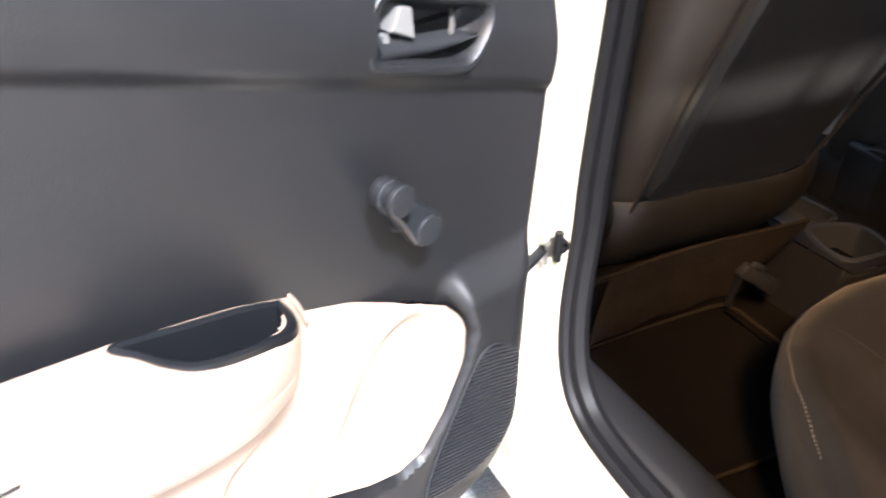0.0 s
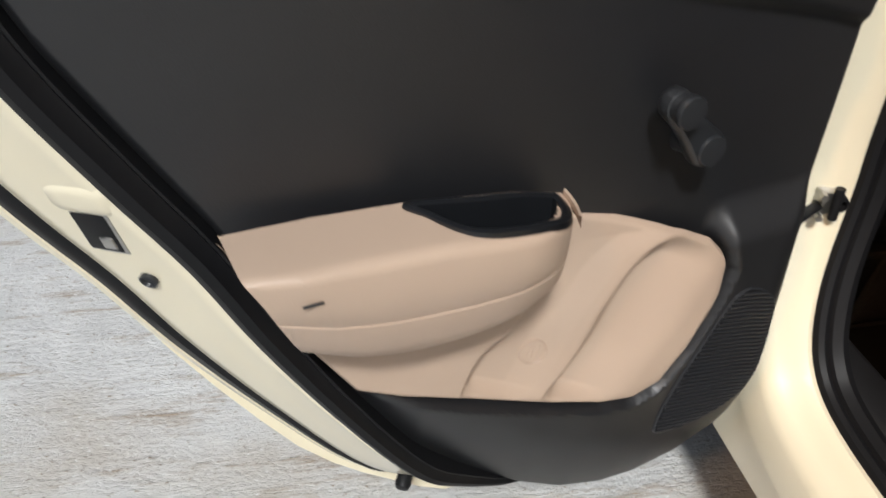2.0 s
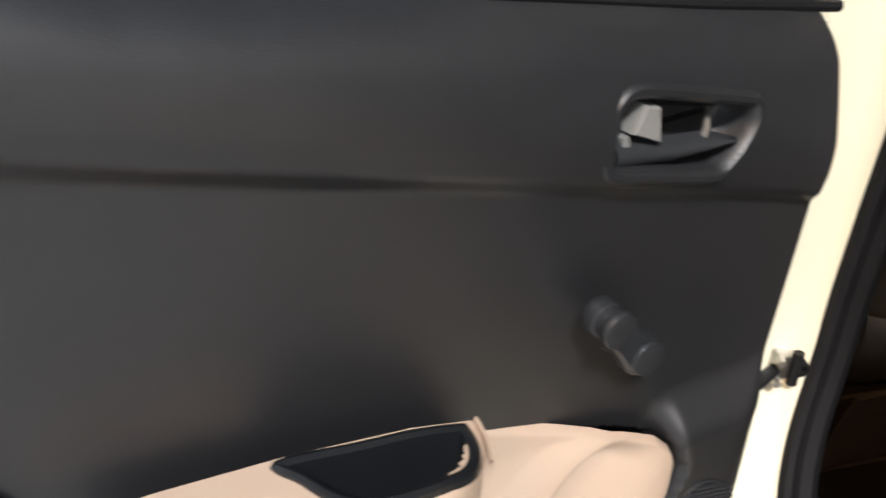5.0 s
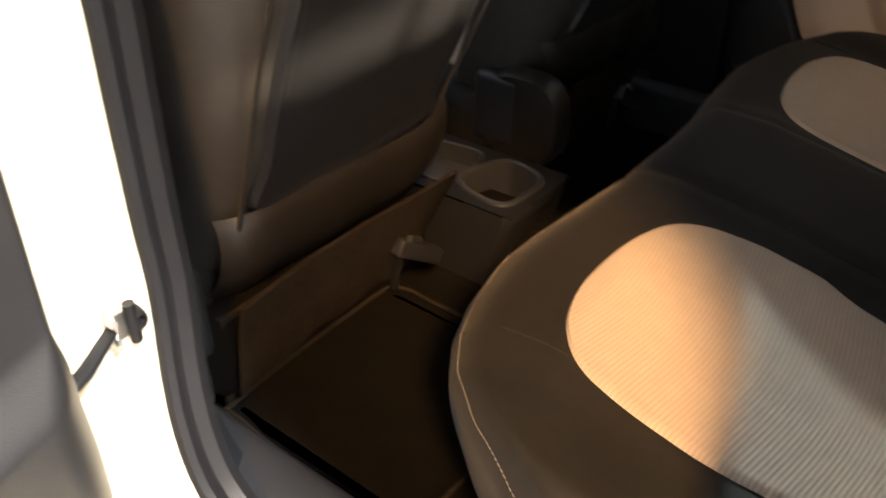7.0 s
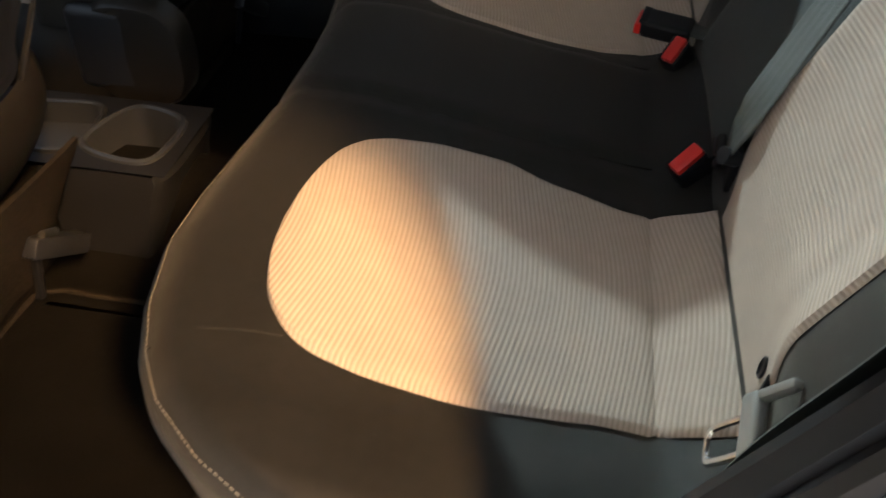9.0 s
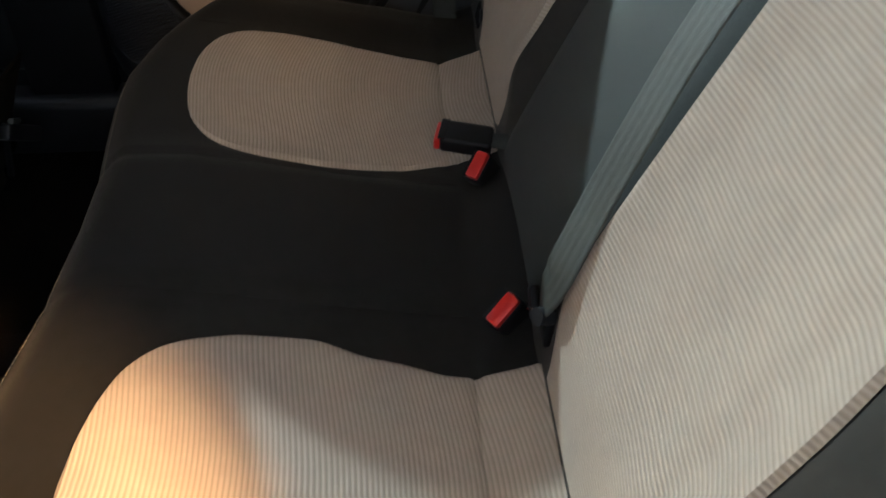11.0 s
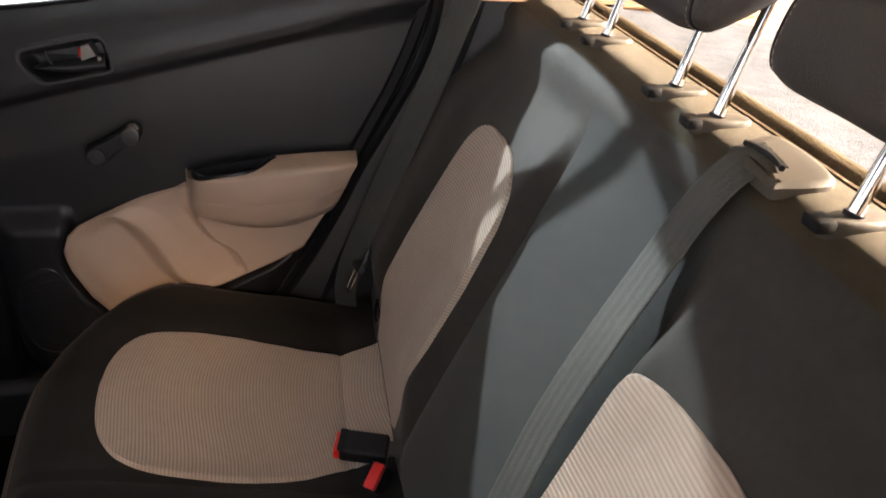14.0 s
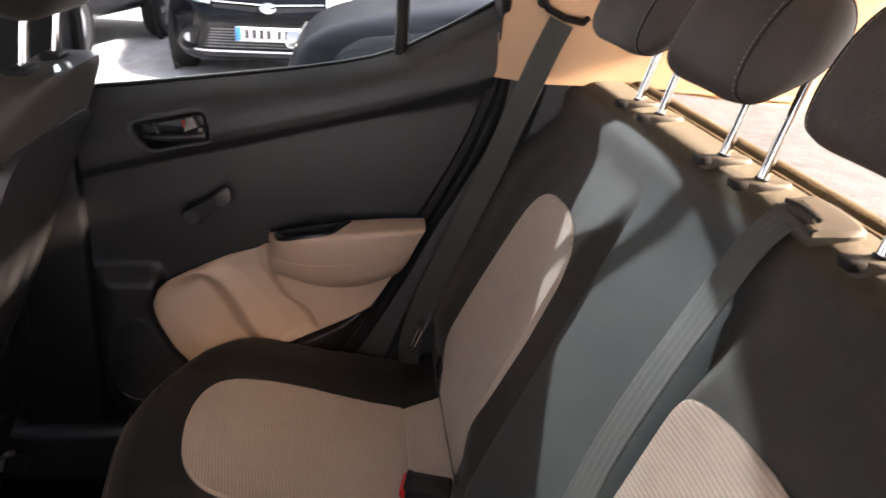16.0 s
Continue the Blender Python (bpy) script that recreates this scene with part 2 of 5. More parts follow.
# ---------------------------------------------------------------- mesh helpers


def lerp(xs, ys, x):
    if x <= xs[0]:
        return ys[0]
    for i in range(1, len(xs)):
        if x < xs[i]:
            return ys[i - 1] + (ys[i] - ys[i - 1]) * (x - xs[i - 1]) / (xs[i] - xs[i - 1])
    return ys[-1]


def sstep(x):
    x = min(1.0, max(0.0, x))
    return x * x * (3 - 2 * x)


def part(name, bm, mat, parent=None, label="", smooth=38):
    """Links a bmesh as one mesh object under a thing or a part."""
    bmesh.ops.recalc_face_normals(bm, faces=bm.faces)
    me = bpy.data.meshes.new(name)
    bm.to_mesh(me)
    bm.free()
    me.materials.append(mat)
    if smooth:
        me.shade_smooth()
        me.set_sharp_from_angle(angle=radians(smooth))
    ob = new(name, me)
    if parent is not None:
        ob.parent = parent
    if label:
        tagged(ob, label)
    return ob


def thing(name, label, category, group="", kind="", at=None):
    ob = new(name)
    if at is not None:
        ob.matrix_world = at
    return tagged(ob, label, category, group, kind)


def faces_from_grid(bm, rows, wrap=False, keep=None):
    """Quads between rows of vertices; keep(a, b) may leave a quad out."""
    out = []
    for i in range(len(rows) - 1):
        n = len(rows[i])
        for j in range(n if wrap else n - 1):
            q = (rows[i][j], rows[i][(j + 1) % n], rows[i + 1][(j + 1) % n], rows[i + 1][j])
            if keep is None or keep(i, j):
                try:
                    out.append(bm.faces.new(q))
                except ValueError:
                    pass
    return out


def surf(f, nu, nv, keep=None, uv=None, thick=0.0):
    """A sheet from f(u, v), u and v from 0 to 1."""
    bm = bmesh.new()
    rows = [[bm.verts.new(f(i / nu, j / nv)) for j in range(nv + 1)] for i in range(nu + 1)]
    faces_from_grid(bm, rows, keep=keep)
    if uv:
        lay = bm.loops.layers.uv.new("UVMap")
        for i in range(nu + 1):
            for j in range(nv + 1):
                for lp in rows[i][j].link_loops:
                    lp[lay].uv = uv(i / nu, j / nv)
    loose = [v for v in bm.verts if not v.link_faces]
    bmesh.ops.delete(bm, geom=loose, context="VERTS")
    if thick:
        bmesh.ops.recalc_face_normals(bm, faces=bm.faces)
        bmesh.ops.solidify(bm, geom=list(bm.faces), thickness=thick)
    return bm


def loft(rings, closed=True, cap=True, bm=None):
    bm = bm or bmesh.new()
    rows = [[bm.verts.new(p) for p in r] for r in rings]
    faces_from_grid(bm, rows, wrap=closed)
    if cap and closed:
        for r in (rows[0], rows[-1]):
            try:
                bm.faces.new(r)
            except ValueError:
                pass
    return bm


def tube(path, r, n=10, closed=False, bm=None, flat=1.0):
    """A round rod along a path; r may be a list of radii."""
    pts = [Vector(p) for p in path]
    rings, up = [], None
    m = len(pts)
    for i, p in enumerate(pts):
        a = pts[(i - 1) % m] if closed or i else pts[0]
        b = pts[(i + 1) % m] if closed or i < m - 1 else pts[-1]
        d = (b - a).normalized()
        if up is None:
            up = Vector((0, 0, 1)) if abs(d.z) < 0.9 else Vector((0, 1, 0))
        side = d.cross(up).normalized()
        up = side.cross(d).normalized()
        rr = r[i] if isinstance(r, (list, tuple)) else r
        rings.append([p + rr * (math.cos(t) * side + flat * math.sin(t) * up) for t in (2 * math.pi * k / n for k in range(n))])
    if closed:
        rings.append(rings[0])
    bm = loft(rings, cap=not closed, bm=bm)
    if closed:
        bmesh.ops.remove_doubles(bm, verts=bm.verts, dist=1e-6)
    return bm


def box(c, size, bevel=0.0, seg=2, rot=None, bm=None):
    b2 = bmesh.new()
    bmesh.ops.create_cube(b2, size=1.0)
    bmesh.ops.scale(b2, vec=size, verts=b2.verts)
    if bevel:
        bmesh.ops.bevel(b2, geom=list(b2.edges), offset=bevel, segments=seg, affect="EDGES", profile=0.5)
    m = Matrix.Translation(c) @ (rot or Matrix())
    bmesh.ops.transform(b2, matrix=m, verts=b2.verts)
    if bm is None:
        return b2
    me = bpy.data.meshes.new("tmp")
    b2.to_mesh(me)
    b2.free()
    bm.from_mesh(me)
    bpy.data.meshes.remove(me)
    return bm


def curve(pts, n, closed=False):
    """Catmull-Rom through points, with n steps in all."""
    pts = [np.array(p, float) for p in pts]
    m = len(pts)
    segs = m if closed else m - 1
    out = []
    for k in range(n if closed else n + 1):
        t = k / n * segs
        i = min(int(t), segs - 1)
        f = t - i
        p = [pts[(i + d) % m] if closed else pts[min(max(i + d, 0), m - 1)] for d in (-1, 0, 1, 2)]
        out.append(0.5 * (2 * p[1] + (p[2] - p[0]) * f + (2 * p[0] - 5 * p[1] + 4 * p[2] - p[3]) * f * f + (3 * p[1] - 3 * p[2] - p[0] + p[3]) * f**3))
    return out


def inset(loop, d):
    """A closed 2D loop moved inwards by d along its normals (outwards if d < 0)."""
    n = len(loop)
    area = sum(loop[i][0] * loop[(i + 1) % n][1] - loop[(i + 1) % n][0] * loop[i][1] for i in range(n))
    s = 1 if area > 0 else -1
    out = []
    for i in range(n):
        t = np.array(loop[(i + 1) % n][:2]) - np.array(loop[i - 1][:2])
        t = t / (np.linalg.norm(t) + 1e-9)
        out.append(np.array(loop[i][:2]) + s * d * np.array([-t[1], t[0]]))
    return out


def inside(p, loop):
    x, y, c = p[0], p[1], False
    for i in range(len(loop)):
        x1, y1 = loop[i - 1][:2]
        x2, y2 = loop[i][:2]
        if (y1 > y) != (y2 > y) and x < (x2 - x1) * (y - y1) / (y2 - y1) + x1:
            c = not c
    return c


def tub(loop, to3d, levels, cap=True):
    """Rings of a loop: levels are (inset, height); the last one is capped."""
    rings = [[to3d(p[0], p[1], h) for p in inset(loop, d)] for d, h in levels]
    bm = bmesh.new()
    rows = [[bm.verts.new(p) for p in r] for r in rings]
    faces_from_grid(bm, rows, wrap=True)
    if cap:
        bm.faces.new(rows[-1])
    return bm

# ---------------------------------------------------------------- ground
bm = bmesh.new()
bmesh.ops.create_grid(bm, x_segments=2, y_segments=2, size=400)
tagged(part("ground", bm, M_GROUND), "worn pale concrete forecourt with brown stains", "ground", kind="structure")

M_WALL = material("grey_reflection_wall", (0.20, 0.195, 0.185), rough=0.9, vary=0.2, scale=3.0, bump=0.4, bump_scale=60)
# unseen wall, added so the parked cars' paint mirrors less bright sky
far_wall = thing("reflection_wall", "unseen plain grey wall added to darken the parked cars' reflections", "wall", kind="structure")
part("wall_face", box((11.8, 2.0, 1.3), (0.3, 30.0, 2.6), 0.02), M_WALL, far_wall)

# ---------------------------------------------------------------- the car's body
body = thing("car_body", "cream painted hatchback body shell with its rear door openings", "car body", kind="structure")

OPENING = curve([(0.645, 1.39), (0.640, 1.15), (0.640, 0.93), (0.648, 0.79), (0.652, 0.66), (0.638, 0.56), (0.608, 0.475), (0.570, 0.413), (0.52, 0.383), (0.43, 0.37), (0.32, 0.372), (0.215, 0.41), (0.14, 0.50), (0.06, 0.64), (-0.03, 0.81), (-0.10, 0.95), (-0.145, 1.08), (-0.165, 1.18), (-0.14, 1.31), (-0.04, 1.405), (0.15, 1.45), (0.38, 1.462), (0.57, 1.450)], 110, closed=True)
FRONT_WINDOW = curve([(0.76, 1.08), (0.78, 1.30), (0.85, 1.40), (1.10, 1.38), (1.45, 1.22), (1.70, 1.04), (1.60, 1.0), (1.2, 1.02)], 40, closed=True)



def opening_ring(side, levels, mat, name, label=""):
    """A strip round the door opening: levels are (outward offset, x)."""
    rings = [[(side * flare(x, p[1]), p[0], p[1]) for p in inset(OPENING, -d)] for d, x in levels]
    part(name, loft(rings, cap=False), mat, body, label)


def flare(x, z):
    """The opening's lower rim lies further out than its upper part."""
    return x + 0.040 * sstep((0.66 - z) / 0.24) * min(1.0, max(0.0, (0.79 - x) / 0.09))


# side skins with the openings cut out
def side_skin(side):
    sil = [(-1.12, 0.42), (-1.16, 0.70), (-1.10, 1.00), (-0.98, 1.20), (-0.80, 1.44), (-0.55, 1.515), (0.30, 1.56), (0.85, 1.51), (1.25, 1.32), (1.72, 1.03), (2.25, 0.93), (2.52, 0.72), (2.56, 0.45), (2.40, 0.30), (2.12, 0.30), (2.08, 0.45), (1.95, 0.58), (1.80, 0.62), (1.65, 0.58), (1.52, 0.45), (1.48, 0.21), (-0.24, 0.21), (-0.28, 0.45), (-0.41, 0.58), (-0.56, 0.62), (-0.71, 0.58), (-0.84, 0.45), (-0.88, 0.32)]
    bm = bmesh.new()
    for lp in (sil, inset(OPENING, -0.09), FRONT_WINDOW):
        vs = [bm.verts.new((0, p[0], p[1])) for p in lp]
        for i in range(len(vs)):
            bm.edges.new((vs[i - 1], vs[i]))
    bmesh.ops.triangle_fill(bm, use_beauty=True, edges=list(bm.edges))
    for v in bm.verts:
        v.co.x = side * (0.80 + 0.02 * (1 - ((v.co.z - 0.7) / 0.45) ** 2) - 0.22 * max(0, v.co.z - 1.02) - (0.02 if side else 0))
    part("side_panel", bm, M_PAINT, body)


for side in (-1, 1):
    opening_ring(side, [(0.095, 0.79), (0.035, 0.792), (0.022, 0.782), (0.014, 0.755), (0.010, 0.735), (0.002, 0.722), (-0.004, 0.700), (0.0, 0.686)], M_PAINT, "door_jamb")
    opening_ring(side, [(0.004, 0.690), (0.03, 0.665), (0.055, 0.640), (0.075, 0.60)], M_POCKET, "inner_sill_trim")
    for dx, r in ((0.684, 0.010), (0.662, 0.017)):
        part("weather_seal", tube([(side * flare(dx, p[1]), p[0], p[1]) for p in inset(OPENING, 0.004 if dx > 0.68 else 0.002)], r, 8, closed=True), M_RUBBER, body, "black rubber door seal")
    side_skin(side)
    # beige trim of the rear pillar
    def rear_pillar(u, v, side=side):
        y = -0.125 - 0.66 * u
        z = 1.074 + 0.356 * v
        x = 0.645 - 0.05 * v * v - 0.04 * u + 0.018 * math.sin(v * 3.0) - 0.058 * sstep(u / 0.10)
        return (side * x, y - 0.05 * v * (1 - u), z)
    part("pillar_trim", surf(rear_pillar, 20, 14), M_TRIM, body, "beige moulded pillar trim")
    # black trim over the wheel arch beside the backrest
    def arch_trim(u, v, side=side):
        z = 0.40 + 0.68 * u
        y0 = lerp([0.40, 0.50, 0.64, 0.81, 0.96, 1.08], [0.20, 0.14, 0.06, -0.03, -0.10, -0.14], z)
        return (side * (0.655 - 0.07 * v), y0 - 0.30 * v, z)
    part("wheel_arch_trim", surf(arch_trim, 14, 8), M_BLACK, body, "black grained plastic wheel arch trim")
    # inner side of the front of the cabin
    def front_side(u, v, side=side):
        return (side * 0.67, 0.735 + 1.0 * u, 0.30 + 0.74 * v)
    part("front_door_trim", surf(front_side, 2, 2, thick=0.01), M_BLACK, body)
    part("center_pillar_trim", box((side * 0.655, 0.735, 0.92), (0.05, 0.14, 1.02), 0.02, 3), M_BLACK, body, "dark trim of the centre pillar")
    part("sill_trim", box((side * 0.64, 0.82, 0.305), (0.08, 1.72, 0.13), 0.02, 3), M_BLACK, body, "black sill trim")
    if side > 0:
        part("sill_filler", box((0.702, 0.60, 0.43), (0.07, 0.17, 0.24), 0.01), M_RUBBER, body)
        part("pillar_filler", box((0.685, 0.672, 0.75), (0.12, 0.15, 1.02), 0.01), M_RUBBER, body)
    part("front_window_glass", loft([[(side * 0.735, p[0], p[1]) for p in FRONT_WINDOW], [(side * 0.731, p[0], p[1]) for p in FRONT_WINDOW]]), M_GLASS, body).visible_shadow = False


def roof_at(u, v, lift):
    y = -0.82 + 1.95 * u
    x = -0.68 + 1.36 * v
    crown = lerp([-0.82, -0.5, 0.3, 0.8, 1.13], [1.42, 1.495, 1.53, 1.50, 1.37], y)
    return (x, y, crown + lift - 0.055 * (abs(x) / 0.68) ** 3)


part("roof", surf(lambda u, v: roof_at(u, v, 0.02), 16, 12), M_PAINT, body)
part("headliner", surf(lambda u, v: roof_at(u, v, -0.02), 16, 12), M_HEAD, body, "pale cloth headliner")
part("windscreen", surf(lambda u, v: ((-0.66 + 1.32 * v) * (1 - 0.03 * u), 1.13 + 0.62 * u, 1.37 - 0.36 * u), 2, 8), M_GLASS, body).visible_shadow = False
part("bonnet", surf(lambda u, v: ((-0.78 + 1.56 * v), 1.72 + 0.82 * u, 1.02 - 0.14 * u - 0.16 * u**3 - 0.05 * abs(2 * v - 1) ** 3), 10, 10), M_PAINT, body)
part("front_bumper", surf(lambda u, v: (-0.78 + 1.56 * v, 2.56 - 0.15 * abs(2 * v - 1) ** 3, 0.74 - 0.52 * u), 8, 12), M_PAINT, body)
part("tailgate", surf(lambda u, v: (-0.74 + 1.48 * v, -1.08 - 0.06 * math.sin(3.14 * u) + 0.10 * abs(2 * v - 1) ** 3, 1.0 - 0.62 * u), 8, 12), M_PAINT, body)
HATCH = lambda x, k, off: (x, -0.80 - 0.26 * k - off, 1.43 - 0.43 * k)
pane = curve([(-0.50, 0.29), (0.0, 0.25), (0.50, 0.29), (0.56, 0.42), (0.57, 0.82), (0.50, 0.90), (0.0, 0.93), (-0.50, 0.90), (-0.57, 0.82), (-0.56, 0.42)], 60, closed=True)
part("rear_window", loft([[HATCH(p[0], p[1], 0.0) for p in pane], [HATCH(p[0], p[1], 0.004) for p in pane]]), M_GLASS, body).visible_shadow = False
for off, mat, nm in ((0.012, M_PAINT, "hatch_frame"), (-0.008, M_HEAD, "hatch_trim")):
    ring_o = []
    for p in pane:
        k = max(abs(p[0]) / 0.72, abs(p[1] - 0.5) / 0.55)
        ring_o.append((p[0] / k, 0.5 + (p[1] - 0.5) / k))
    part(nm, loft([[HATCH(p[0], p[1], off) for p in pane], [HATCH(p[0], p[1], off) for p in ring_o]], cap=False), mat, body)
part("floor_pan", box((0, 0.75, 0.235), (1.34, 3.5, 0.03)), M_RUBBER, body)
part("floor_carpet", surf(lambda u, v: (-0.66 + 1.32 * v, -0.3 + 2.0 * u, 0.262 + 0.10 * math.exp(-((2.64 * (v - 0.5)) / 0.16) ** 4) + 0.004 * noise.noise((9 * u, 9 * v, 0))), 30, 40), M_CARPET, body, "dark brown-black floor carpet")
part("boot_wall", surf(lambda u, v: (-0.66 + 1.32 * v, -1.0, 0.3 + 0.70 * u), 2, 2), M_CARPET, body)
part("dashboard", surf(lambda u, v: (-0.66 + 1.32 * v, 1.35 + 0.16 * math.cos(u * 3.6) + 0.16, 0.55 + 0.40 * math.sin(u * 2.2) + 0.02), 12, 6, thick=0.02), M_BLACK, body, "black plastic dashboard")

for sx in (-1, 1):
    for wy in (-0.56, 1.80):
        prof = [(0.17, -0.07), (0.25, -0.085), (0.28, -0.06), (0.285, 0.0), (0.28, 0.06), (0.25, 0.085), (0.17, 0.07)]
        wheel = part("wheel", loft([[(sx * 0.70 + x, wy + r * math.cos(a), 0.285 + r * math.sin(a)) for r, x in prof] for a in (2 * math.pi * k / 32 for k in range(33))], closed=False), M_TYRE, body, "black tyre on a silver wheel")
        part("rim", loft([[(sx * (0.70 + x), wy + r * math.cos(a), 0.285 + r * math.sin(a)) for a in (2 * math.pi * k / 24 for k in range(24))] for x, r in ((-0.06, 0.18), (0.05, 0.17), (0.03, 0.06), (0.06, 0.03))]), M_ALLOY, wheel)

# ---------------------------------------------------------------- rear doors
HINGE = (-0.7645, 0.6888)
SWING = -73.59

PANEL_LOW = ([-0.135, -0.123, -0.10, -0.015, 0.026, 0.078, 0.14, 0.19, 0.268, 0.33, 0.39, 0.44, 0.503, 0.55, 0.588, 0.608, 0.618], [1.06, 1.0, 0.941, 0.788, 0.698, 0.60, 0.50, 0.448, 0.379, 0.340, 0.318, 0.312, 0.319, 0.337, 0.366, 0.405, 0.455])
PANEL_TOP = ([-0.135, -0.055, 0.026, 0.08, 0.138, 0.224, 0.376, 0.476, 0.618], [1.200, 1.155, 1.113, 1.095, 1.082, 1.068, 1.049, 1.036, 1.021])
BEIGE_TOP = ([-0.03, 0.05, 0.13, 0.22, 0.275, 0.366, 0.424, 0.462, 0.482, 0.492], [0.806, 0.803, 0.797, 0.765, 0.743, 0.711, 0.688, 0.668, 0.648, 0.620])
BEIGE_LOW = ([-0.03, -0.015, 0.026, 0.078, 0.12, 0.175, 0.288, 0.35, 0.392, 0.425, 0.456, 0.482, 0.492], [0.806, 0.788, 0.698, 0.614, 0.590, 0.565, 0.512, 0.487, 0.478, 0.487, 0.525, 0.577, 0.612])
HANDLE = curve([(0.363, 0.951), (0.368, 0.979), (0.377, 0.994), (0.394, 0.997), (0.440, 0.988), (0.488, 0.978), (0.501, 0.973), (0.504, 0.959), (0.495, 0.942), (0.480, 0.927), (0.466, 0.922), (0.440, 0.926), (0.402, 0.934), (0.372, 0.940)], 56, closed=True)
POCKET = curve([(0.122, 0.003), (0.132, 0.025), (0.145, 0.046), (0.163, 0.058), (0.20, 0.060), (0.235, 0.053), (0.253, 0.034), (0.259, 0.008), (0.25, 0.003), (0.18, 0.003)], 48, closed=True)
RIB_A0 = ([0.50, 0.565, 0.611, 0.637, 0.683, 0.737], [0.15, 0.175, 0.198, 0.232, 0.259, 0.267])
RIB_B0 = ([0.49, 0.523, 0.572, 0.629, 0.677, 0.70], [0.24, 0.264, 0.304, 0.334, 0.375, 0.44])

RIB_A = tuple(zip(*[(float(p[0]), float(p[1])) for p in curve(list(zip(*RIB_A0)), 40)]))
RIB_B = tuple(zip(*[(float(p[0]), float(p[1])) for p in curve(list(zip(*RIB_B0)), 40)]))

BEIGE_LOOP = np.array([(y, lerp(*BEIGE_LOW, y)) for y in np.linspace(-0.028, 0.492, 60)] + [(y, lerp(*BEIGE_TOP, y)) for y in np.linspace(0.492, -0.028, 60)])
SEG_A, SEG_D = BEIGE_LOOP, np.roll(BEIGE_LOOP, -1, axis=0) - BEIGE_LOOP


def lip(y, z):
    """How far the black moulding has risen round the lower and front edge of the beige insert."""
    if z > 0.72 or y < 0.0:
        return 0.0
    mid = 0.5 * (lerp(*BEIGE_LOW, y) + lerp(*BEIGE_TOP, y))
    mask = 1.0
    if y > 0.492 or z > mid:
        mask = sstep((y - 0.465) / 0.027) * sstep((0.705 - z) / 0.05)
    if mask == 0.0:
        return 0.0
    inner = y < 0.492 and lerp(*BEIGE_LOW, y) < z < lerp(*BEIGE_TOP, y)
    if inner:
        return 0.0
    p = np.array([y, z]) - SEG_A
    t = np.clip((p * SEG_D).sum(1) / ((SEG_D**2).sum(1) + 1e-12), 0, 1)
    d = float(np.sqrt(((p - t[:, None] * SEG_D) ** 2).sum(1)).min())
    return mask * (0.35 + 0.65 * sstep(d / 0.010))


def crease_at(y):
    return 0.875 + (0.588 - y) * 0.238


def panel_depth(y, z):
    """How far the black door panel stands into the cabin."""
    lo, hi = lerp(*PANEL_LOW, y), lerp(*PANEL_TOP, y)
    s = -0.032 + 0.016 * sstep((z - 0.50) / 0.45)
    crease = crease_at(y)
    soft = 0.020 + 0.022 * sstep((0.10 - y) / 0.22)
    s += 0.013 * sstep((z - crease + 0.43 * soft) / soft) + 0.008 * sstep((z - crease) / 0.06)
    if -0.02 < y < 0.484 and lerp(*BEIGE_LOW, y) + 0.008 < z < lerp(*BEIGE_TOP, y) - (0.04 if y < 0.27 else 0.008):
        s -= 0.022
    bulge = lip(y, z)
    s += 0.032 * bulge
    e = max(0.0, 1 - (z - lo) / (0.02 + 0.09 * bulge))
    s -= (0.012 + 0.020 * bulge) * e * e
    s -= 0.040 * max(0.0, (z - crease - 0.024) / max(0.05, hi - crease)) ** 1.25
    e = max(0.0, 1 - (hi - z) / 0.040)
    s -= 0.022 * e * e
    e = max(0.0, 1 - (0.618 - y) / (0.012 + 0.05 * bulge))
    s -= (0.012 + 0.022 * bulge) * e * e
    return s


def beige_depth(y, z):
    hi, lo = lerp(*BEIGE_TOP, y), lerp(*BEIGE_LOW, y)
    a, b = lerp(*RIB_A, z), lerp(*RIB_B, z)
    s = -0.003
    q = min(1.0, max(0.0, (y - a) / max(0.02, b - a)))
    top = sstep((hi - z) / 0.035)
    rel = (lerp([0.0, 0.06, 0.16, 0.5, 0.85, 1.0], [0.0, -0.012, -0.018, -0.013, -0.003, 0.0], q)) * (1 if y < b else 0)
    rel += (-0.023 * sstep((y - b + 0.004) / 0.045) + 0.025 * sstep((y - b - 0.030) / 0.11)) * top
    s += rel * sstep((z - lo) / 0.022) * sstep((0.492 - y) / 0.02)
    return s


def rest_top(y):
    return lerp([-0.05, 0.05, 0.13, 0.22, 0.27], [0.806, 0.803, 0.797, 0.784, 0.771], y)


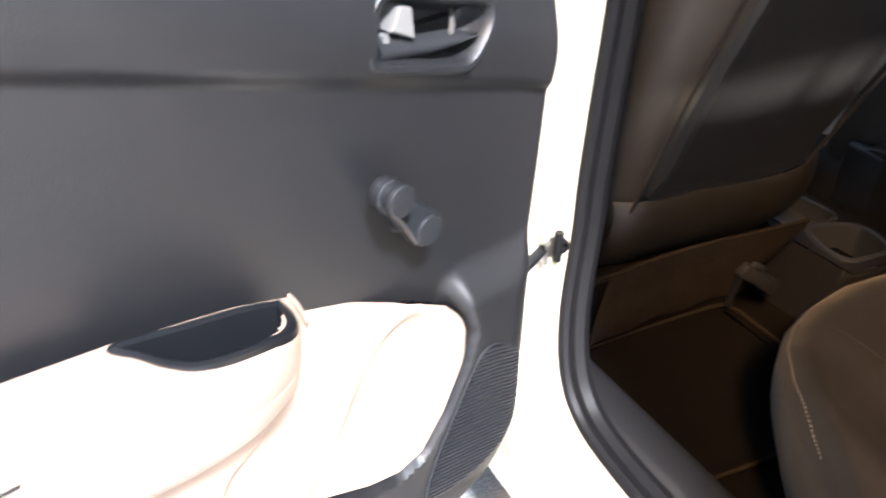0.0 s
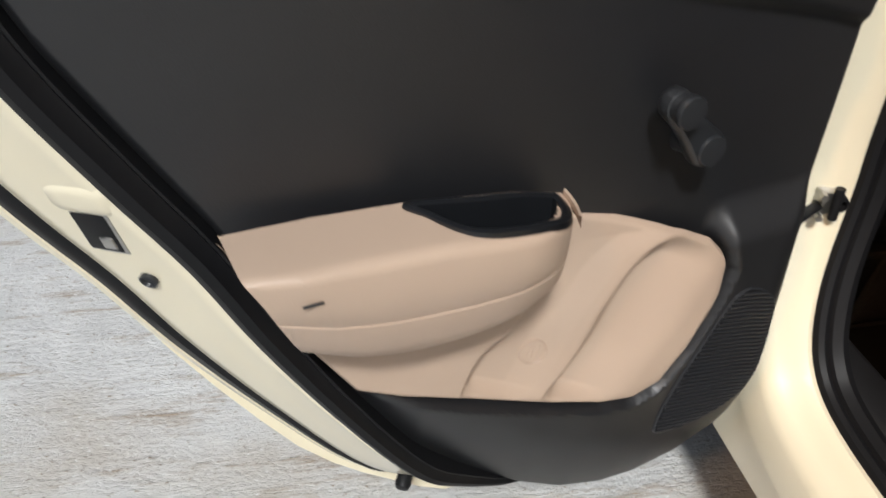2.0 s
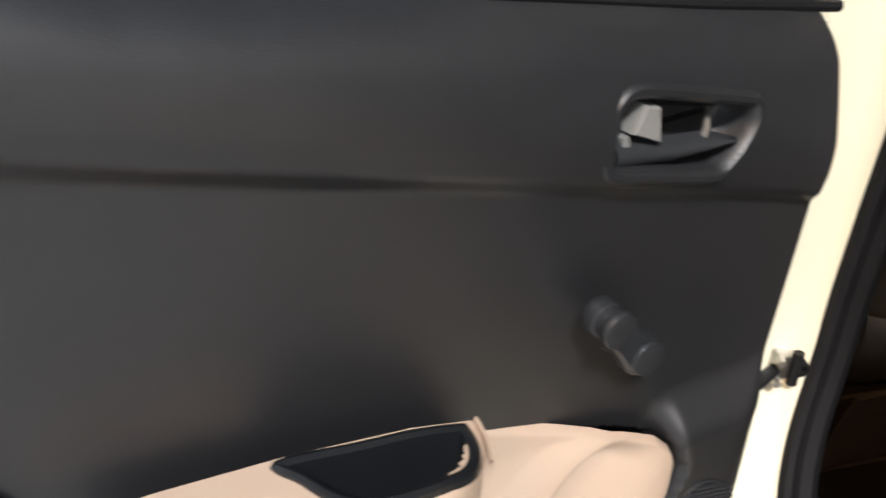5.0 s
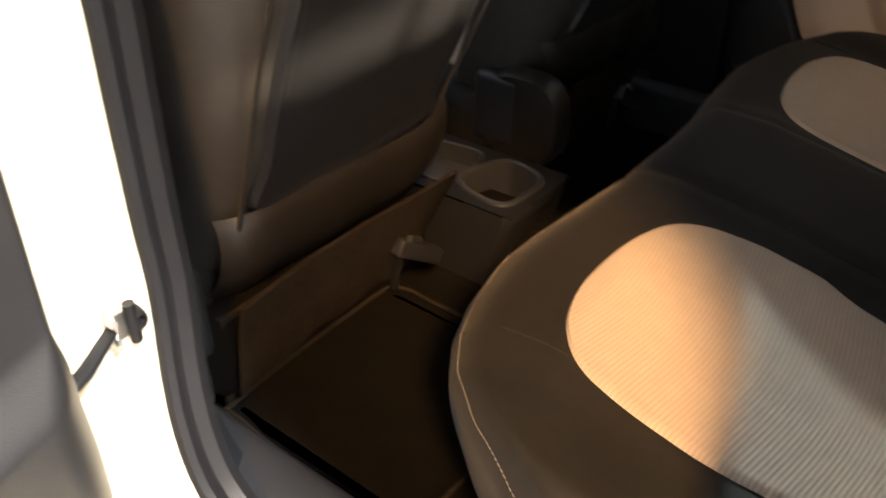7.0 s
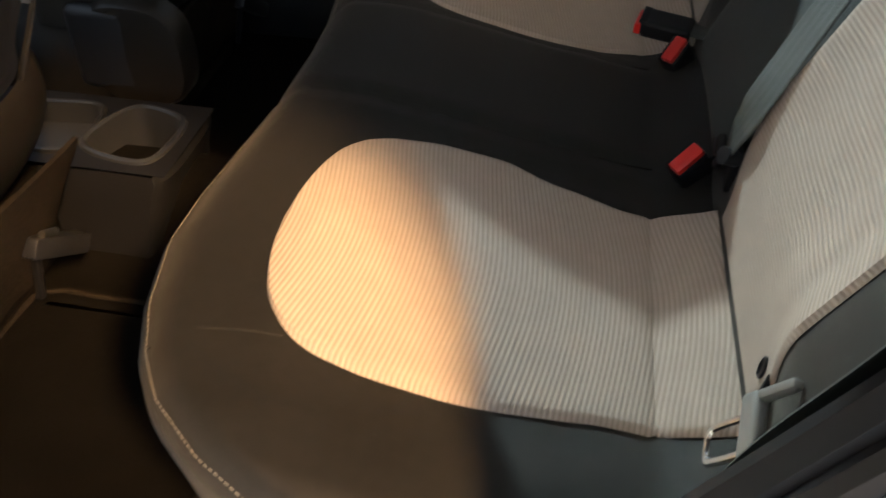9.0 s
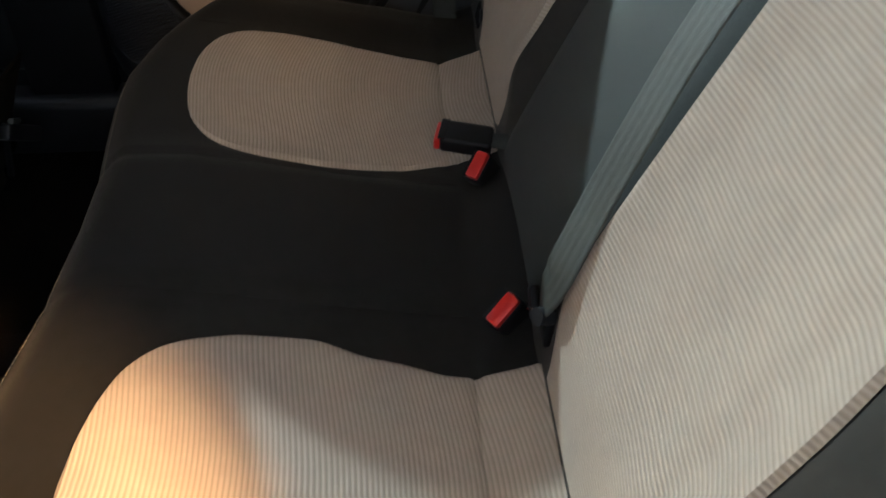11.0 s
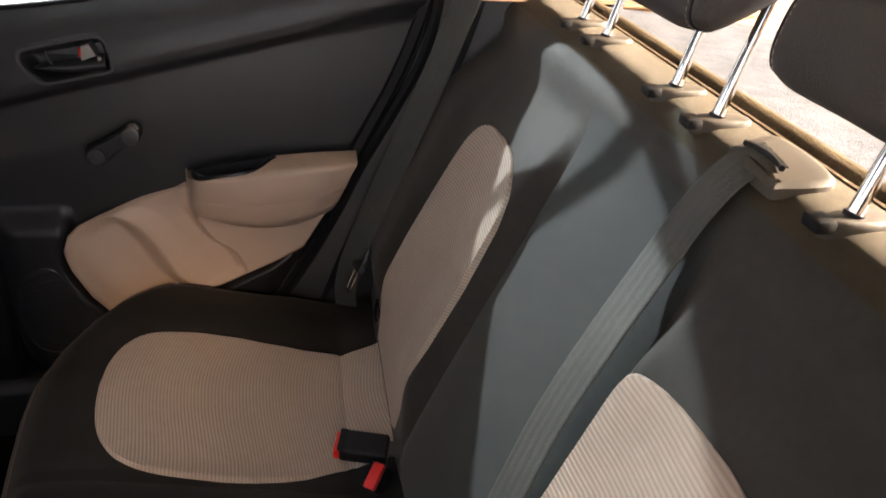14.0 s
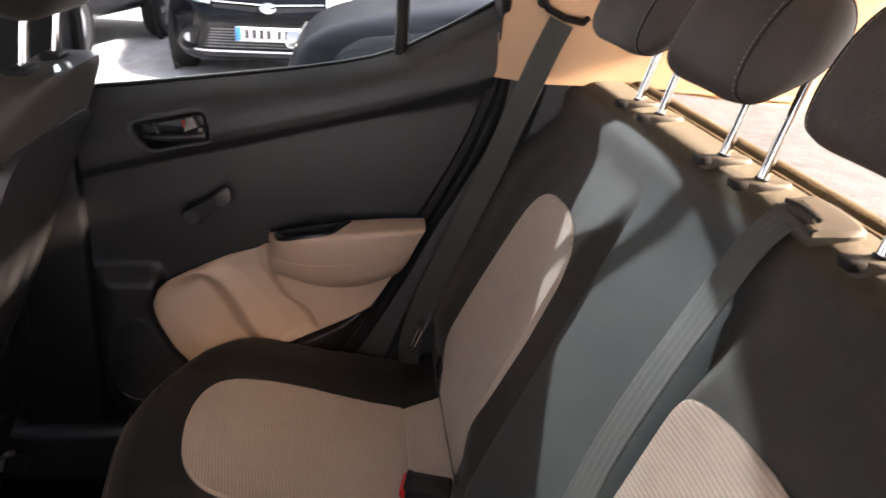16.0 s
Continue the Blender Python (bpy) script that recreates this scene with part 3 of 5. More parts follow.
def build_door(side, label):
    """A rear door with its inner trim, built shut; side is +1 for the far door and -1 for the near one."""
    door = thing("door_1" if side < 0 else "door_2", label, "car door", "rear doors of the car", kind="structure")

    def at(y, z, s):
        return (side * (0.64 - s), y, z)

    # black inner panel
    def panel(u, v):
        y = -0.135 + 0.753 * u
        lo, hi = lerp(*PANEL_LOW, y), lerp(*PANEL_TOP, y)
        z = lo + (hi - lo) * v
        return at(y - (0.004 + 0.010 * sstep((z - crease_at(y)) / 0.02 + 0.5)) * sstep((y - 0.55) / 0.06) * sstep((z - 0.55) / 0.1), z, panel_depth(y, z))

    nu, nv = 190, 200
    hole = inset(HANDLE, 0.004)

    def keep(i, j):
        p = panel((i + 0.5) / nu, (j + 0.5) / nv)
        return not inside((p[1], p[2]), hole)

    part("inner_panel", surf(panel, nu, nv, keep), M_BLACK, door, "black grained plastic door panel")

    # painted shut face round the panel, its seals and the outer skin
    edge = [(-0.135, 1.205), (-0.137, 1.13), (-0.135, 1.06), (-0.123, 1.0), (-0.10, 0.941), (-0.058, 0.864), (-0.015, 0.788), (0.026, 0.698), (0.078, 0.60), (0.14, 0.50), (0.19, 0.448), (0.268, 0.379), (0.33, 0.340), (0.39, 0.318), (0.44, 0.312), (0.503, 0.319), (0.55, 0.337), (0.588, 0.366), (0.608, 0.405), (0.618, 0.455), (0.619, 0.55), (0.614, 0.70), (0.612, 0.85), (0.604, 0.95), (0.600, 1.021)]
    path = curve(edge, 120)

    def ring(d, s):
        """The panel's edge moved outwards by d, at depth s."""
        out = []
        for i, p in enumerate(path):
            t = path[min(i + 1, len(path) - 1)] - path[max(i - 1, 0)]
            t = t / np.linalg.norm(t)
            hide = sstep((i - 47) / 14)
            w = (1 - 0.9 * hide) * (1 - 0.28 * sstep((i - 26) / 22))
            q = p + d * w * np.array([t[1], -t[0]])
            q[1] = max(q[1], 0.295) if d > 0.03 else q[1]
            out.append(at(q[0], q[1], s - 0.050 * hide))
        return out

    part("panel_edge_seal", loft([ring(-0.006, -0.044), ring(-0.002, -0.018), ring(0.001, -0.007), ring(0.003, -0.007), ring(0.005, -0.012), ring(0.008, -0.011), ring(0.016, -0.004), ring(0.024, -0.005), ring(0.029, -0.011), ring(0.031, -0.026)], closed=False), M_RUBBER, door, "black rubber door edge seal")
    part("shut_face", loft([ring(0.010, -0.024), ring(0.028, -0.022), ring(0.036, -0.024), ring(0.041, -0.030), ring(0.058, -0.045), ring(0.078, -0.062), ring(0.086, -0.071), ring(0.087, -0.082)], closed=False), M_PAINT, door)
    part("outer_seal", loft([ring(0.082, -0.080), ring(0.087, -0.074), ring(0.094, -0.076), ring(0.103, -0.088), ring(0.103, -0.094)], closed=False), M_RUBBER, door, "black rubber outer seal")
    part("outer_flange", loft([ring(0.097, -0.094), ring(0.106, -0.091), ring(0.111, -0.096), ring(0.112, -0.114), ring(0.095, -0.120)], closed=False), M_PAINT, door)

    def skin(u, v):
        y = -0.20 + 0.84 * u
        lo = lerp(*PANEL_LOW, (y + 0.09) * 0.95) - 0.06
        lo = max(0.30, lo)
        return at(y, lo + (0.99 + 0.10 * sstep((0.05 - y) / 0.1) - lo) * v, -0.113 - 0.035 * math.sin(3.1 * v) * 0.6)

    part("outer_skin", surf(skin, 24, 16), M_PAINT, door, "cream painted outer door skin")

    # latch opening, plug and stops on the shut face
    n = Vector((-side * 0.72, -0.60, -0.33)).normalized()
    turn = n.to_track_quat("Z", "Y").to_matrix().to_4x4()
    latch = part("latch", box((0, 0, 0.0), (0.028, 0.042, 0.008), 0.002), M_RUBBER, door, "black door latch opening")
    latch.matrix_local = pose(*at(-0.090, 0.803, -0.049)) @ turn
    part("latch_claw", box((0.006, -0.009, 0.004), (0.010, 0.012, 0.004), 0.001), M_STEEL, latch)
    part("latch_rim", box((0.0, 0.0, -0.001), (0.033, 0.047, 0.008), 0.0015), M_STEEL, latch, "thin steel rim")
    moulding = part("latch_moulding", loft([[(w * math.copysign(abs(math.cos(a)) ** 0.5, math.cos(a)), 0.034 + l * math.copysign(abs(math.sin(a)) ** 0.5, math.sin(a)), h) for a in (2 * math.pi * k / 32 for k in range(32))] for w, l, h in ((0.026, 0.016, -0.006), (0.025, 0.015, 0.0015), (0.022, 0.012, 0.004), (0.012, 0.006, 0.0045))]), M_PAINT, door, "raised cream moulding over the latch")
    moulding.matrix_local = pose(*at(-0.090, 0.803, -0.049)) @ turn
    plug = part("screw_plug", loft([[(r * math.cos(a), r * math.sin(a), h) for a in (2 * math.pi * k / 16 for k in range(16))] for r, h in ((0.0075, -0.003), (0.0075, 0.001), (0.006, 0.002), (0.005, -0.001), (0.001, -0.001))]), M_KNOB, door)
    plug.matrix_local = pose(*at(-0.066, 0.751, -0.0475)) @ turn
    stop = part("rubber_stop", loft([[(r * math.cos(a), r * math.sin(a), h) for a in (2 * math.pi * k / 14 for k in range(14))] for r, h in ((0.008, -0.01), (0.009, 0.006), (0.007, 0.011), (0.002, 0.012))]), M_RUBBER, door)
    stop.matrix_local = pose(*at(0.143, 0.415, -0.060)) @ turn

    # window frame, glass and the bar of the quarter light
    sash = curve([(0.596, 1.037), (0.60, 1.20), (0.598, 1.39), (0.50, 1.44), (0.25, 1.442), (0.03, 1.39), (-0.10, 1.29), (-0.145, 1.205)], 40)
    part("window_frame", tube([at(p[0], p[1], -0.06) for p in sash], 0.022, 8, flat=0.8), M_RUBBER, door)
    part("quarter_bar", tube([at(0.035, 1.095, -0.045), at(0.030, 1.24, -0.045), at(0.02, 1.37, -0.05)], 0.0125, 10), M_RUBBER, door)
    glass_edge = [(p[0], p[1]) for p in sash] + [(x, z - 0.015) for x, z in zip(PANEL_TOP[0], PANEL_TOP[1])]
    part("window_pane", loft([[at(p[0], p[1], -0.050) for p in glass_edge], [at(p[0], p[1], -0.054) for p in glass_edge]]), M_GLASS, door).visible_shadow = False
    part("belt_seal", tube([at(x, z - 0.001, -0.047) for x, z in zip(*PANEL_TOP)], 0.005, 8), M_RUBBER, door)

    # beige insert
    def insert(u, v):
        y = -0.028 + 0.520 * u
        lo, hi = lerp(*BEIGE_LOW, y), lerp(*BEIGE_TOP, y)
        if y < 0.258:
            hi = max(lo + 0.002, min(hi, rest_top(y) - 0.055))
        z = lo + (hi - lo) * v
        d = min((hi - z) / 0.008, (z - lo) / 0.008, (0.492 - y) / 0.008, 1.0)
        return at(y, z, beige_depth(y, z) - 0.008 * (1 - max(0, d)) ** 2)

    beige = part("beige_insert", surf(insert, 230, 110), M_BEIGE, door, "smooth beige plastic door insert")

    # armrest
    prof = [(0.060 * k / 15, lerp([0.0, 0.4, 0.83, 1.0], [0.0, -0.0005, -0.0015, -0.0022], k / 15)) for k in range(16)]
    prof += [(0.0655, -0.0040), (0.0684, -0.0075), (0.0692, -0.0125), (0.0668, -0.036), (0.0640, -0.0570), (0.0630, -0.0582), (0.0638, -0.0594), (0.058, -0.084), (0.046, -0.101), (0.030, -0.113), (0.006, -0.125)]

    def rest(u, k):
        y = -0.030 + 0.298 * u
        s, dz = prof[k]
        t = max(0.0, (y - 0.19) / 0.078)
        e = math.sqrt(max(0.0004, 1 - t * t))
        z = rest_top(y) + dz * (0.45 + 0.62 * math.sin(math.pi * (y + 0.06) / 0.36))
        rear = lerp([0.60, 0.698, 0.788, 0.81], [0.075, 0.026, -0.012, -0.024], z) + 0.004
        yy = max(y, rear)
        round_off = min(1.0, max(0.0, (yy - rear) / 0.035) * 0.12 + 0.88)
        return at(yy, z, s * e * round_off - 0.001)

    bm = bmesh.new()
    nr = 150
    rows = [[bm.verts.new(rest(i / nr, k)) for k in range(len(prof))] for i in range(nr + 1)]
    hole2 = inset(POCKET, 0.003)

    def keep2(i, k):
        y = -0.030 + 0.298 * (i + 0.5) / nr
        return not (k < 15 and inside((y, 0.5 * (prof[k][0] + prof[k + 1][0])), hole2))

    faces_from_grid(bm, rows, keep=keep2)
    arm = part("armrest", bm, M_BEIGE, door, "beige moulded armrest with a scuff")

    def pocket3d(y, s, h):
        return at(y, rest_top(y) + h, s)

    part("pull_pocket", tub(POCKET, pocket3d, [(-0.002, -0.004), (-0.001, 0.0015), (0.003, 0.003), (0.007, 0.001), (0.009, -0.012), (0.013, -0.045), (0.018, -0.05)]), M_POCKET, arm, "black pull pocket tray")
    lip = curve([(0.2560, 0.041), (0.2620, 0.028), (0.2660, 0.013), (0.2675, 0.0)], 12)
    part("pocket_lip", loft([[at(p[0] + a, rest_top(p[0]) + h + 0.004 * (1 - p[1] / 0.04), p[1] + 0.002) for p in lip] for a, h in ((0.0, -0.006), (0.0, 0.0005), (0.0012, 0.0014), (0.0026, 0.0005), (0.0030, -0.012))], closed=False), M_BEIGE, arm)
    if side < 0:
        part("scuff_mark", box(at(0.027, 0.778, 0.0675), (0.0012, 0.015, 0.0022), 0.0004), M_KNOB, arm, "dark scuff")
        part("scuff_mark", box(at(0.040, 0.796, 0.064), (0.001, 0.005, 0.0015), 0.0003), M_KNOB, arm, "dark scuff")
        for rr in (0.0145, 0.0125):
            ringp = [(0.262 + rr * math.cos(a), 0.588 + rr * math.sin(a)) for a in (2 * math.pi * k / 28 for k in range(28))]
            part("moulded_mark", tube([at(p[0], p[1], beige_depth(*p) + 0.0003) for p in ringp], 0.0007, 5, closed=True), M_BEIGE, beige)
        for dy in (-0.005, 0.0, 0.005):
            part("moulded_mark", tube([at(0.262 + dy + 0.002 * q, 0.588 + 0.006 * q, beige_depth(0.262 + dy, 0.588) + 0.0003) for q in (-1, 0, 1)], 0.0007, 5), M_BEIGE, beige)

    # speaker grille of fine ribs
    gl = curve([(0.531, 0.591), (0.555, 0.577), (0.574, 0.555), (0.582, 0.520), (0.582, 0.468), (0.556, 0.425), (0.495, 0.408), (0.440, 0.412), (0.430, 0.428), (0.446, 0.475), (0.470, 0.520), (0.498, 0.574), (0.514, 0.590)], 70, closed=True)
    bm = bmesh.new()
    for k in range(44):
        z0 = 0.385 + 0.0056 * k
        pts = []
        for q in range(49):
            y = 0.425 + 0.165 * q / 48
            z = z0 - 0.22 * (y - 0.50) - 1.6 * max(0.0, y - 0.52) ** 2
            if inside((y, z), gl):
                pts.append(at(y, z, panel_depth(y, z) + 0.0022))
        if len(pts) > 3:
            tube(pts, 0.0018, 6, bm=bm)
    grille = part("speaker_grille", bm, M_GRILLE, door, "black ribbed speaker grille")
    part("grille_rim", tube([at(p[0], p[1], panel_depth(*p) + 0.0005) for p in gl], 0.0020, 6, closed=True), M_GRILLE, grille)

    # window winder
    hub, tip = ((0.412, 0.788), (0.364, 0.840)) if side < 0 else ((0.407, 0.805), (0.346, 0.846))
    hub, tip = np.array(hub), np.array(tip)
    d = (tip - hub) / np.linalg.norm(tip - hub)
    nrm = np.array([-d[1], d[0]])
    long = float(np.linalg.norm(tip - hub))

    def outline(r0, r1, waist):
        """A dog-bone round hub and tip."""
        out = []
        for k in range(15):
            a = math.pi / 2 + math.pi * k / 14
            out.append(hub + r0 * (math.cos(a) * d + math.sin(a) * nrm))
        out += [hub + d * long * f - nrm * (r0 + (r1 - r0) * f - waist * math.sin(math.pi * f)) for f in (0.2, 0.4, 0.6, 0.8)]
        for k in range(15):
            a = -math.pi / 2 + math.pi * k / 14
            out.append(tip + r1 * (math.cos(a) * d + math.sin(a) * nrm))
        out += [hub + d * long * f + nrm * (r0 + (r1 - r0) * f - waist * math.sin(math.pi * f)) for f in (0.8, 0.6, 0.4, 0.2)]
        return out

    def lift(p):
        """The arm cranks outwards from hub to tip."""
        return 0.006 * float(np.dot(p - hub, d)) / long

    arm_rings = [[at(p[0], p[1], h + lift(p)) for p in outline(r0, r1, w)] for r0, r1, w, h in ((0.015, 0.0115, 0.002, -0.003), (0.0185, 0.0140, 0.003, 0.0), (0.0190, 0.0145, 0.003, 0.007), (0.0180, 0.0136, 0.003, 0.012), (0.0155, 0.0110, 0.003, 0.0145))]
    winder = part("winder_arm", loft(arm_rings), M_KNOB, door, "dark grey plastic window winder")

    def disc(c, levels):
        return loft([[at(c[0] + r * math.cos(a), c[1] + r * math.sin(a), h) for a in (2 * math.pi * k / 28 for k in range(28))] for r, h in levels])

    part("winder_hub", disc(hub, [(0.019, -0.040), (0.0175, -0.022), (0.0155, -0.018), (0.0155, 0.0)]), M_KNOB, winder)
    part("winder_cap", disc(hub, [(0.0150, 0.012), (0.0150, 0.0165), (0.0140, 0.0182), (0.008, 0.0188), (0.001, 0.0188)]), M_KNOB, winder)
    part("winder_knob", disc(tip, [(0.0140, 0.014), (0.0142, 0.0190), (0.0128, 0.0200), (0.0126, 0.0270), (0.0140, 0.0280), (0.0148, 0.0292), (0.0150, 0.0335), (0.0138, 0.0355), (0.008, 0.0362), (0.001, 0.0362)]), M_KNOB, winder, "round grey winder knob")

    # inner handle
    def cup(y, z, h):
        return at(y, z, lerp([0.92, 1.0], [panel_depth(0.43, 0.925), panel_depth(0.43, 0.995)], z) + h)

    bezel = part("handle_bezel", tub(HANDLE, cup, [(-0.005, -0.008), (-0.004, 0.002), (-0.001, 0.0052), (0.003, 0.005), (0.006, 0.002), (0.0075, -0.006)], cap=False), M_BLACK, door, "black handle surround")
    part("handle_cup", tub(HANDLE, cup, [(0.005, 0.001), (0.008, -0.014), (0.013, -0.026), (0.018, -0.030)]), M_BLACK, bezel)
    part("handle_lever", surf(lambda u, v: cup(0.377 + 0.106 * u, lerp([0, 0.5, 1], [0.951, 0.946, 0.947], u) + lerp([0, 0.3, 0.8, 1], [0.016, 0.011, 0.008, 0.001], u) * (2 * v - 1), -0.013 + 0.012 * math.sin(math.pi * v) + 0.004 * u), 14, 10, thick=0.003), M_KNOB, bezel, "dark pull lever")
    part("handle_blade", tube([cup(0.452, 0.944, -0.004), cup(0.461, 0.957, -0.007), cup(0.468, 0.969, -0.015)], [0.0032, 0.0028, 0.0016], 6, flat=0.6), M_STEEL, bezel)
    tab = [(0.388, 0.966), (0.398, 0.985), (0.411, 0.982), (0.413, 0.956)]
    part("lock_tab", loft([[cup(0.4025 + (y - 0.4025) * k, 0.972 + (z - 0.972) * k, h) for y, z in tab] for k, h in ((1.0, -0.020), (1.0, -0.003), (0.93, 0.0), (0.85, 0.0008))]), M_GREY, bezel, "grey lock tab")
    tab2 = [(0.383, 0.963), (0.388, 0.964), (0.390, 0.947), (0.385, 0.946), (0.382, 0.952)]
    part("lock_tab_end", loft([[cup(y, z, h) for y, z in tab2] for h in (-0.018, -0.004)]), M_GREY, bezel)
    if side > 0:
        part("lock_mark", box(cup(0.413, 0.971, -0.001), (0.003, 0.004, 0.016), 0.001, 1), M_RED, bezel, "red lock mark")
    return door


right_door = build_door(1, "shut rear car door with black panel, beige armrest and winder")
left_door = build_door(-1, "wide open rear car door with black panel, beige armrest and winder")
left_door.matrix_world = Matrix.Translation((HINGE[0], HINGE[1], 0)) @ pose(0, 0, 0, 0, 0, SWING) @ Matrix.Translation((-HINGE[0], -HINGE[1], 0))

# check strap between pillar and door
strap = thing("door_check_strap", "greased steel door check strap on the pillar", "check strap")
part("strap_bar", tube([(-0.728, 0.652, 0.614), (-0.748, 0.641, 0.610), (-0.780, 0.627, 0.602), (-0.815, 0.618, 0.595)], [0.006, 0.008, 0.009, 0.008], 8, flat=0.6), M_RUBBER, strap)
part("strap_bracket", box((-0.726, 0.649, 0.616), (0.026, 0.020, 0.030), 0.003), M_STEEL, strap)
part("strap_pin", tube([(-0.722, 0.636, 0.596), (-0.722, 0.636, 0.638)], 0.0060, 10), M_RUBBER, strap)
part("strap_boot", loft([[(-0.716 + 0.0075 * r * math.cos(a), 0.634 + h, 0.617 + 0.0095 * r * math.sin(a)) for a in (2 * math.pi * k / 18 for k in range(18))] for r, h in ((1.25, 0.02), (1.2, 0.004), (1.0, -0.003), (0.6, -0.004), (0.5, 0.006))]), M_RUBBER, strap, "black rubber boot")
for dz in (-0.014, 0.014):
    part("bolt", tube([(-0.738, 0.644, 0.614 + dz), (-0.742, 0.632, 0.614 + dz)], 0.0048, 6), M_STEEL, strap)

# ---------------------------------------------------------------- rear bench


def front_edge(x):
    return lerp([0.0, 0.113, 0.20, 0.29, 0.36, 0.44, 0.50, 0.545, 0.59, 0.62, 0.64], [0.452, 0.458, 0.470, 0.480, 0.482, 0.466, 0.442, 0.412, 0.360, 0.298, 0.235], abs(x))


def cushion_z(x, y):
    z = lerp([-0.08, -0.03, 0.02, 0.08, 0.15, 0.25, 0.34, 0.42, 0.46], [0.55, 0.528, 0.512, 0.518, 0.530, 0.553, 0.572, 0.577, 0.574], y)
    ax = abs(x)
    z += 0.016 * sstep((abs(ax - 0.325) - 0.15) / 0.09) * lerp([0.0, 0.1, 0.38, 0.46], [0.4, 1.0, 0.5, 0.0], y)
    z += 0.006 * math.exp(-((x / 0.13) ** 2))
    d = max(0.0, 1 - (front_edge(x) - y) / 0.05)
    z -= 0.038 * d * d
    d = max(0.0, 1 - (0.645 - ax) / 0.05)
    z -= 0.05 * d * d
    z -= 0.004 * math.exp(-((ax - 0.115) / 0.006) ** 2) * sstep((y - 0.0) / 0.05)
    return z


bench = thing("rear_seat", "black cloth rear bench seat with two beige ribbed inserts", "car seat")


def cushion(u, v):
    x = -0.645 + 1.29 * v
    if u <= 0.8:
        y = -0.08 + (front_edge(x) + 0.08) * (u / 0.8)
        return (x, y, cushion_z(x, y))
    t = (u - 0.8) / 0.2
    zf = cushion_z(x, front_edge(x))
    return (x * (1 - 0.05 * t), front_edge(x) + 0.005 * math.sin(3.14 * min(1, t * 1.6)) - 0.10 * t * t, zf + (0.28 - zf) * t)


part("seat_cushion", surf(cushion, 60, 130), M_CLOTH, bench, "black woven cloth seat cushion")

SEAT_IN = ([-0.07, 0.023, 0.09, 0.13, 0.18, 0.25, 0.30, 0.332, 0.348, 0.358, 0.363], [0.183, 0.180, 0.158, 0.152, 0.146, 0.150, 0.164, 0.188, 0.222, 0.266, 0.330])
SEAT_OUT = ([-0.07, 0.023, 0.095, 0.184, 0.25, 0.30, 0.325, 0.342, 0.352, 0.360, 0.363], [0.466, 0.463, 0.477, 0.491, 0.490, 0.480, 0.463, 0.442, 0.418, 0.380, 0.330])


def smooth_edge(table, t, end):
    """A tabled outline with its corners rounded off."""
    w = min(1.0, max(0.0, (end - t) / 0.03))
    return sum(lerp(*table, t + d * w) for d in (-0.016, -0.010, -0.005, 0.0, 0.005, 0.010, 0.016)) / 7


def seat_insert(side, y0, y1, name, nu):
    def f(u, v):
        y = y0 + (y1 - y0) * (1 - (1 - u) ** 2 if y1 > 0.3 else u)
        a, b = smooth_edge(SEAT_IN, y, 0.363) + (-0.012 - 0.011 * sstep((y - 0.03) / 0.1) * sstep((0.36 - y) / 0.1) if side > 0 else 0.013 + 0.009 * sstep((0.18 - y) / 0.06) * sstep((y - 0.01) / 0.05)), smooth_edge(SEAT_OUT, y, 0.363)
        b += -0.018 if side > 0 else 0.004 + 0.009 * sstep((0.08 - y) / 0.06)
        x = a + (b - a) * v
        e = min(1.0, (x - a) / 0.006, (b - x) / 0.006, (0.3632 - y) / 0.005 + 0.1)
        dip = 0.0045 * math.exp(-abs(y - 0.021) / 0.004)
        y += (0.010 if side > 0 else 0.004) * sstep((y - 0.10) / 0.25)
        return (side * x, y, cushion_z(x, y) + 0.0008 + 0.0045 * math.sqrt(max(0, e)) - dip)

    def uv(u, v):
        p = f(u, v)
        return (p[0] * 0.6, p[1] + 0.012 * math.sin(p[0] * 14))

    part(name, surf(f, nu, 50, uv=uv), M_INSERT, bench, "beige ribbed cloth seat insert")


for side in (-1, 1):
    seat_insert(side, -0.07, 0.363, "cushion_insert", 150)

BACK = curve([(0.0, 0.46), (-0.03, 0.53), (-0.052, 0.595), (-0.144, 0.80), (-0.206, 0.935), (-0.249, 1.035), (-0.268, 1.066), (-0.292, 1.082), (-0.32, 1.086), (-0.348, 1.083), (-0.366, 1.070), (-0.374, 1.045), (-0.345, 0.80), (-0.30, 0.50)], 90)
BACK_LEN = len(BACK) - 1


def back_form(x, z):
    """How far the backrest's cushioning stands forward of its plain slope."""
    ax = abs(x)
    fade = sstep((1.03 - z) / 0.10)
    fade *= sstep((z - 0.545) / 0.13)
    b = 0.034 * sstep((ax - (0.140 if x > 0 else 0.172)) / 0.030) * fade
    b -= 0.012 * math.exp(-(((ax - 0.32) / 0.10) ** 4)) * fade
    b += 0.018 * sstep((ax - 0.44) / 0.07) * fade * sstep((z - 0.52) / 0.1)
    d = max(0.0, 1 - (0.625 - ax) / 0.03)
    b -= 0.02 * d * d
    return b - 0.008


def back_point(x, k):
    i = min(int(k), BACK_LEN - 1)
    p = BACK[i] + (BACK[i + 1] - BACK[i]) * (k - i)
    w = sstep((1.06 - p[1]) / 0.06) if i < 50 else 0.0
    return (x, p[0] + (back_form(x, p[1]) + 0.008) * w - 0.008 * w, p[1] - 0.003 * max(0.0, (abs(x) - 0.50) / 0.125) ** 2 * sstep((p[1] - 0.95) / 0.1))


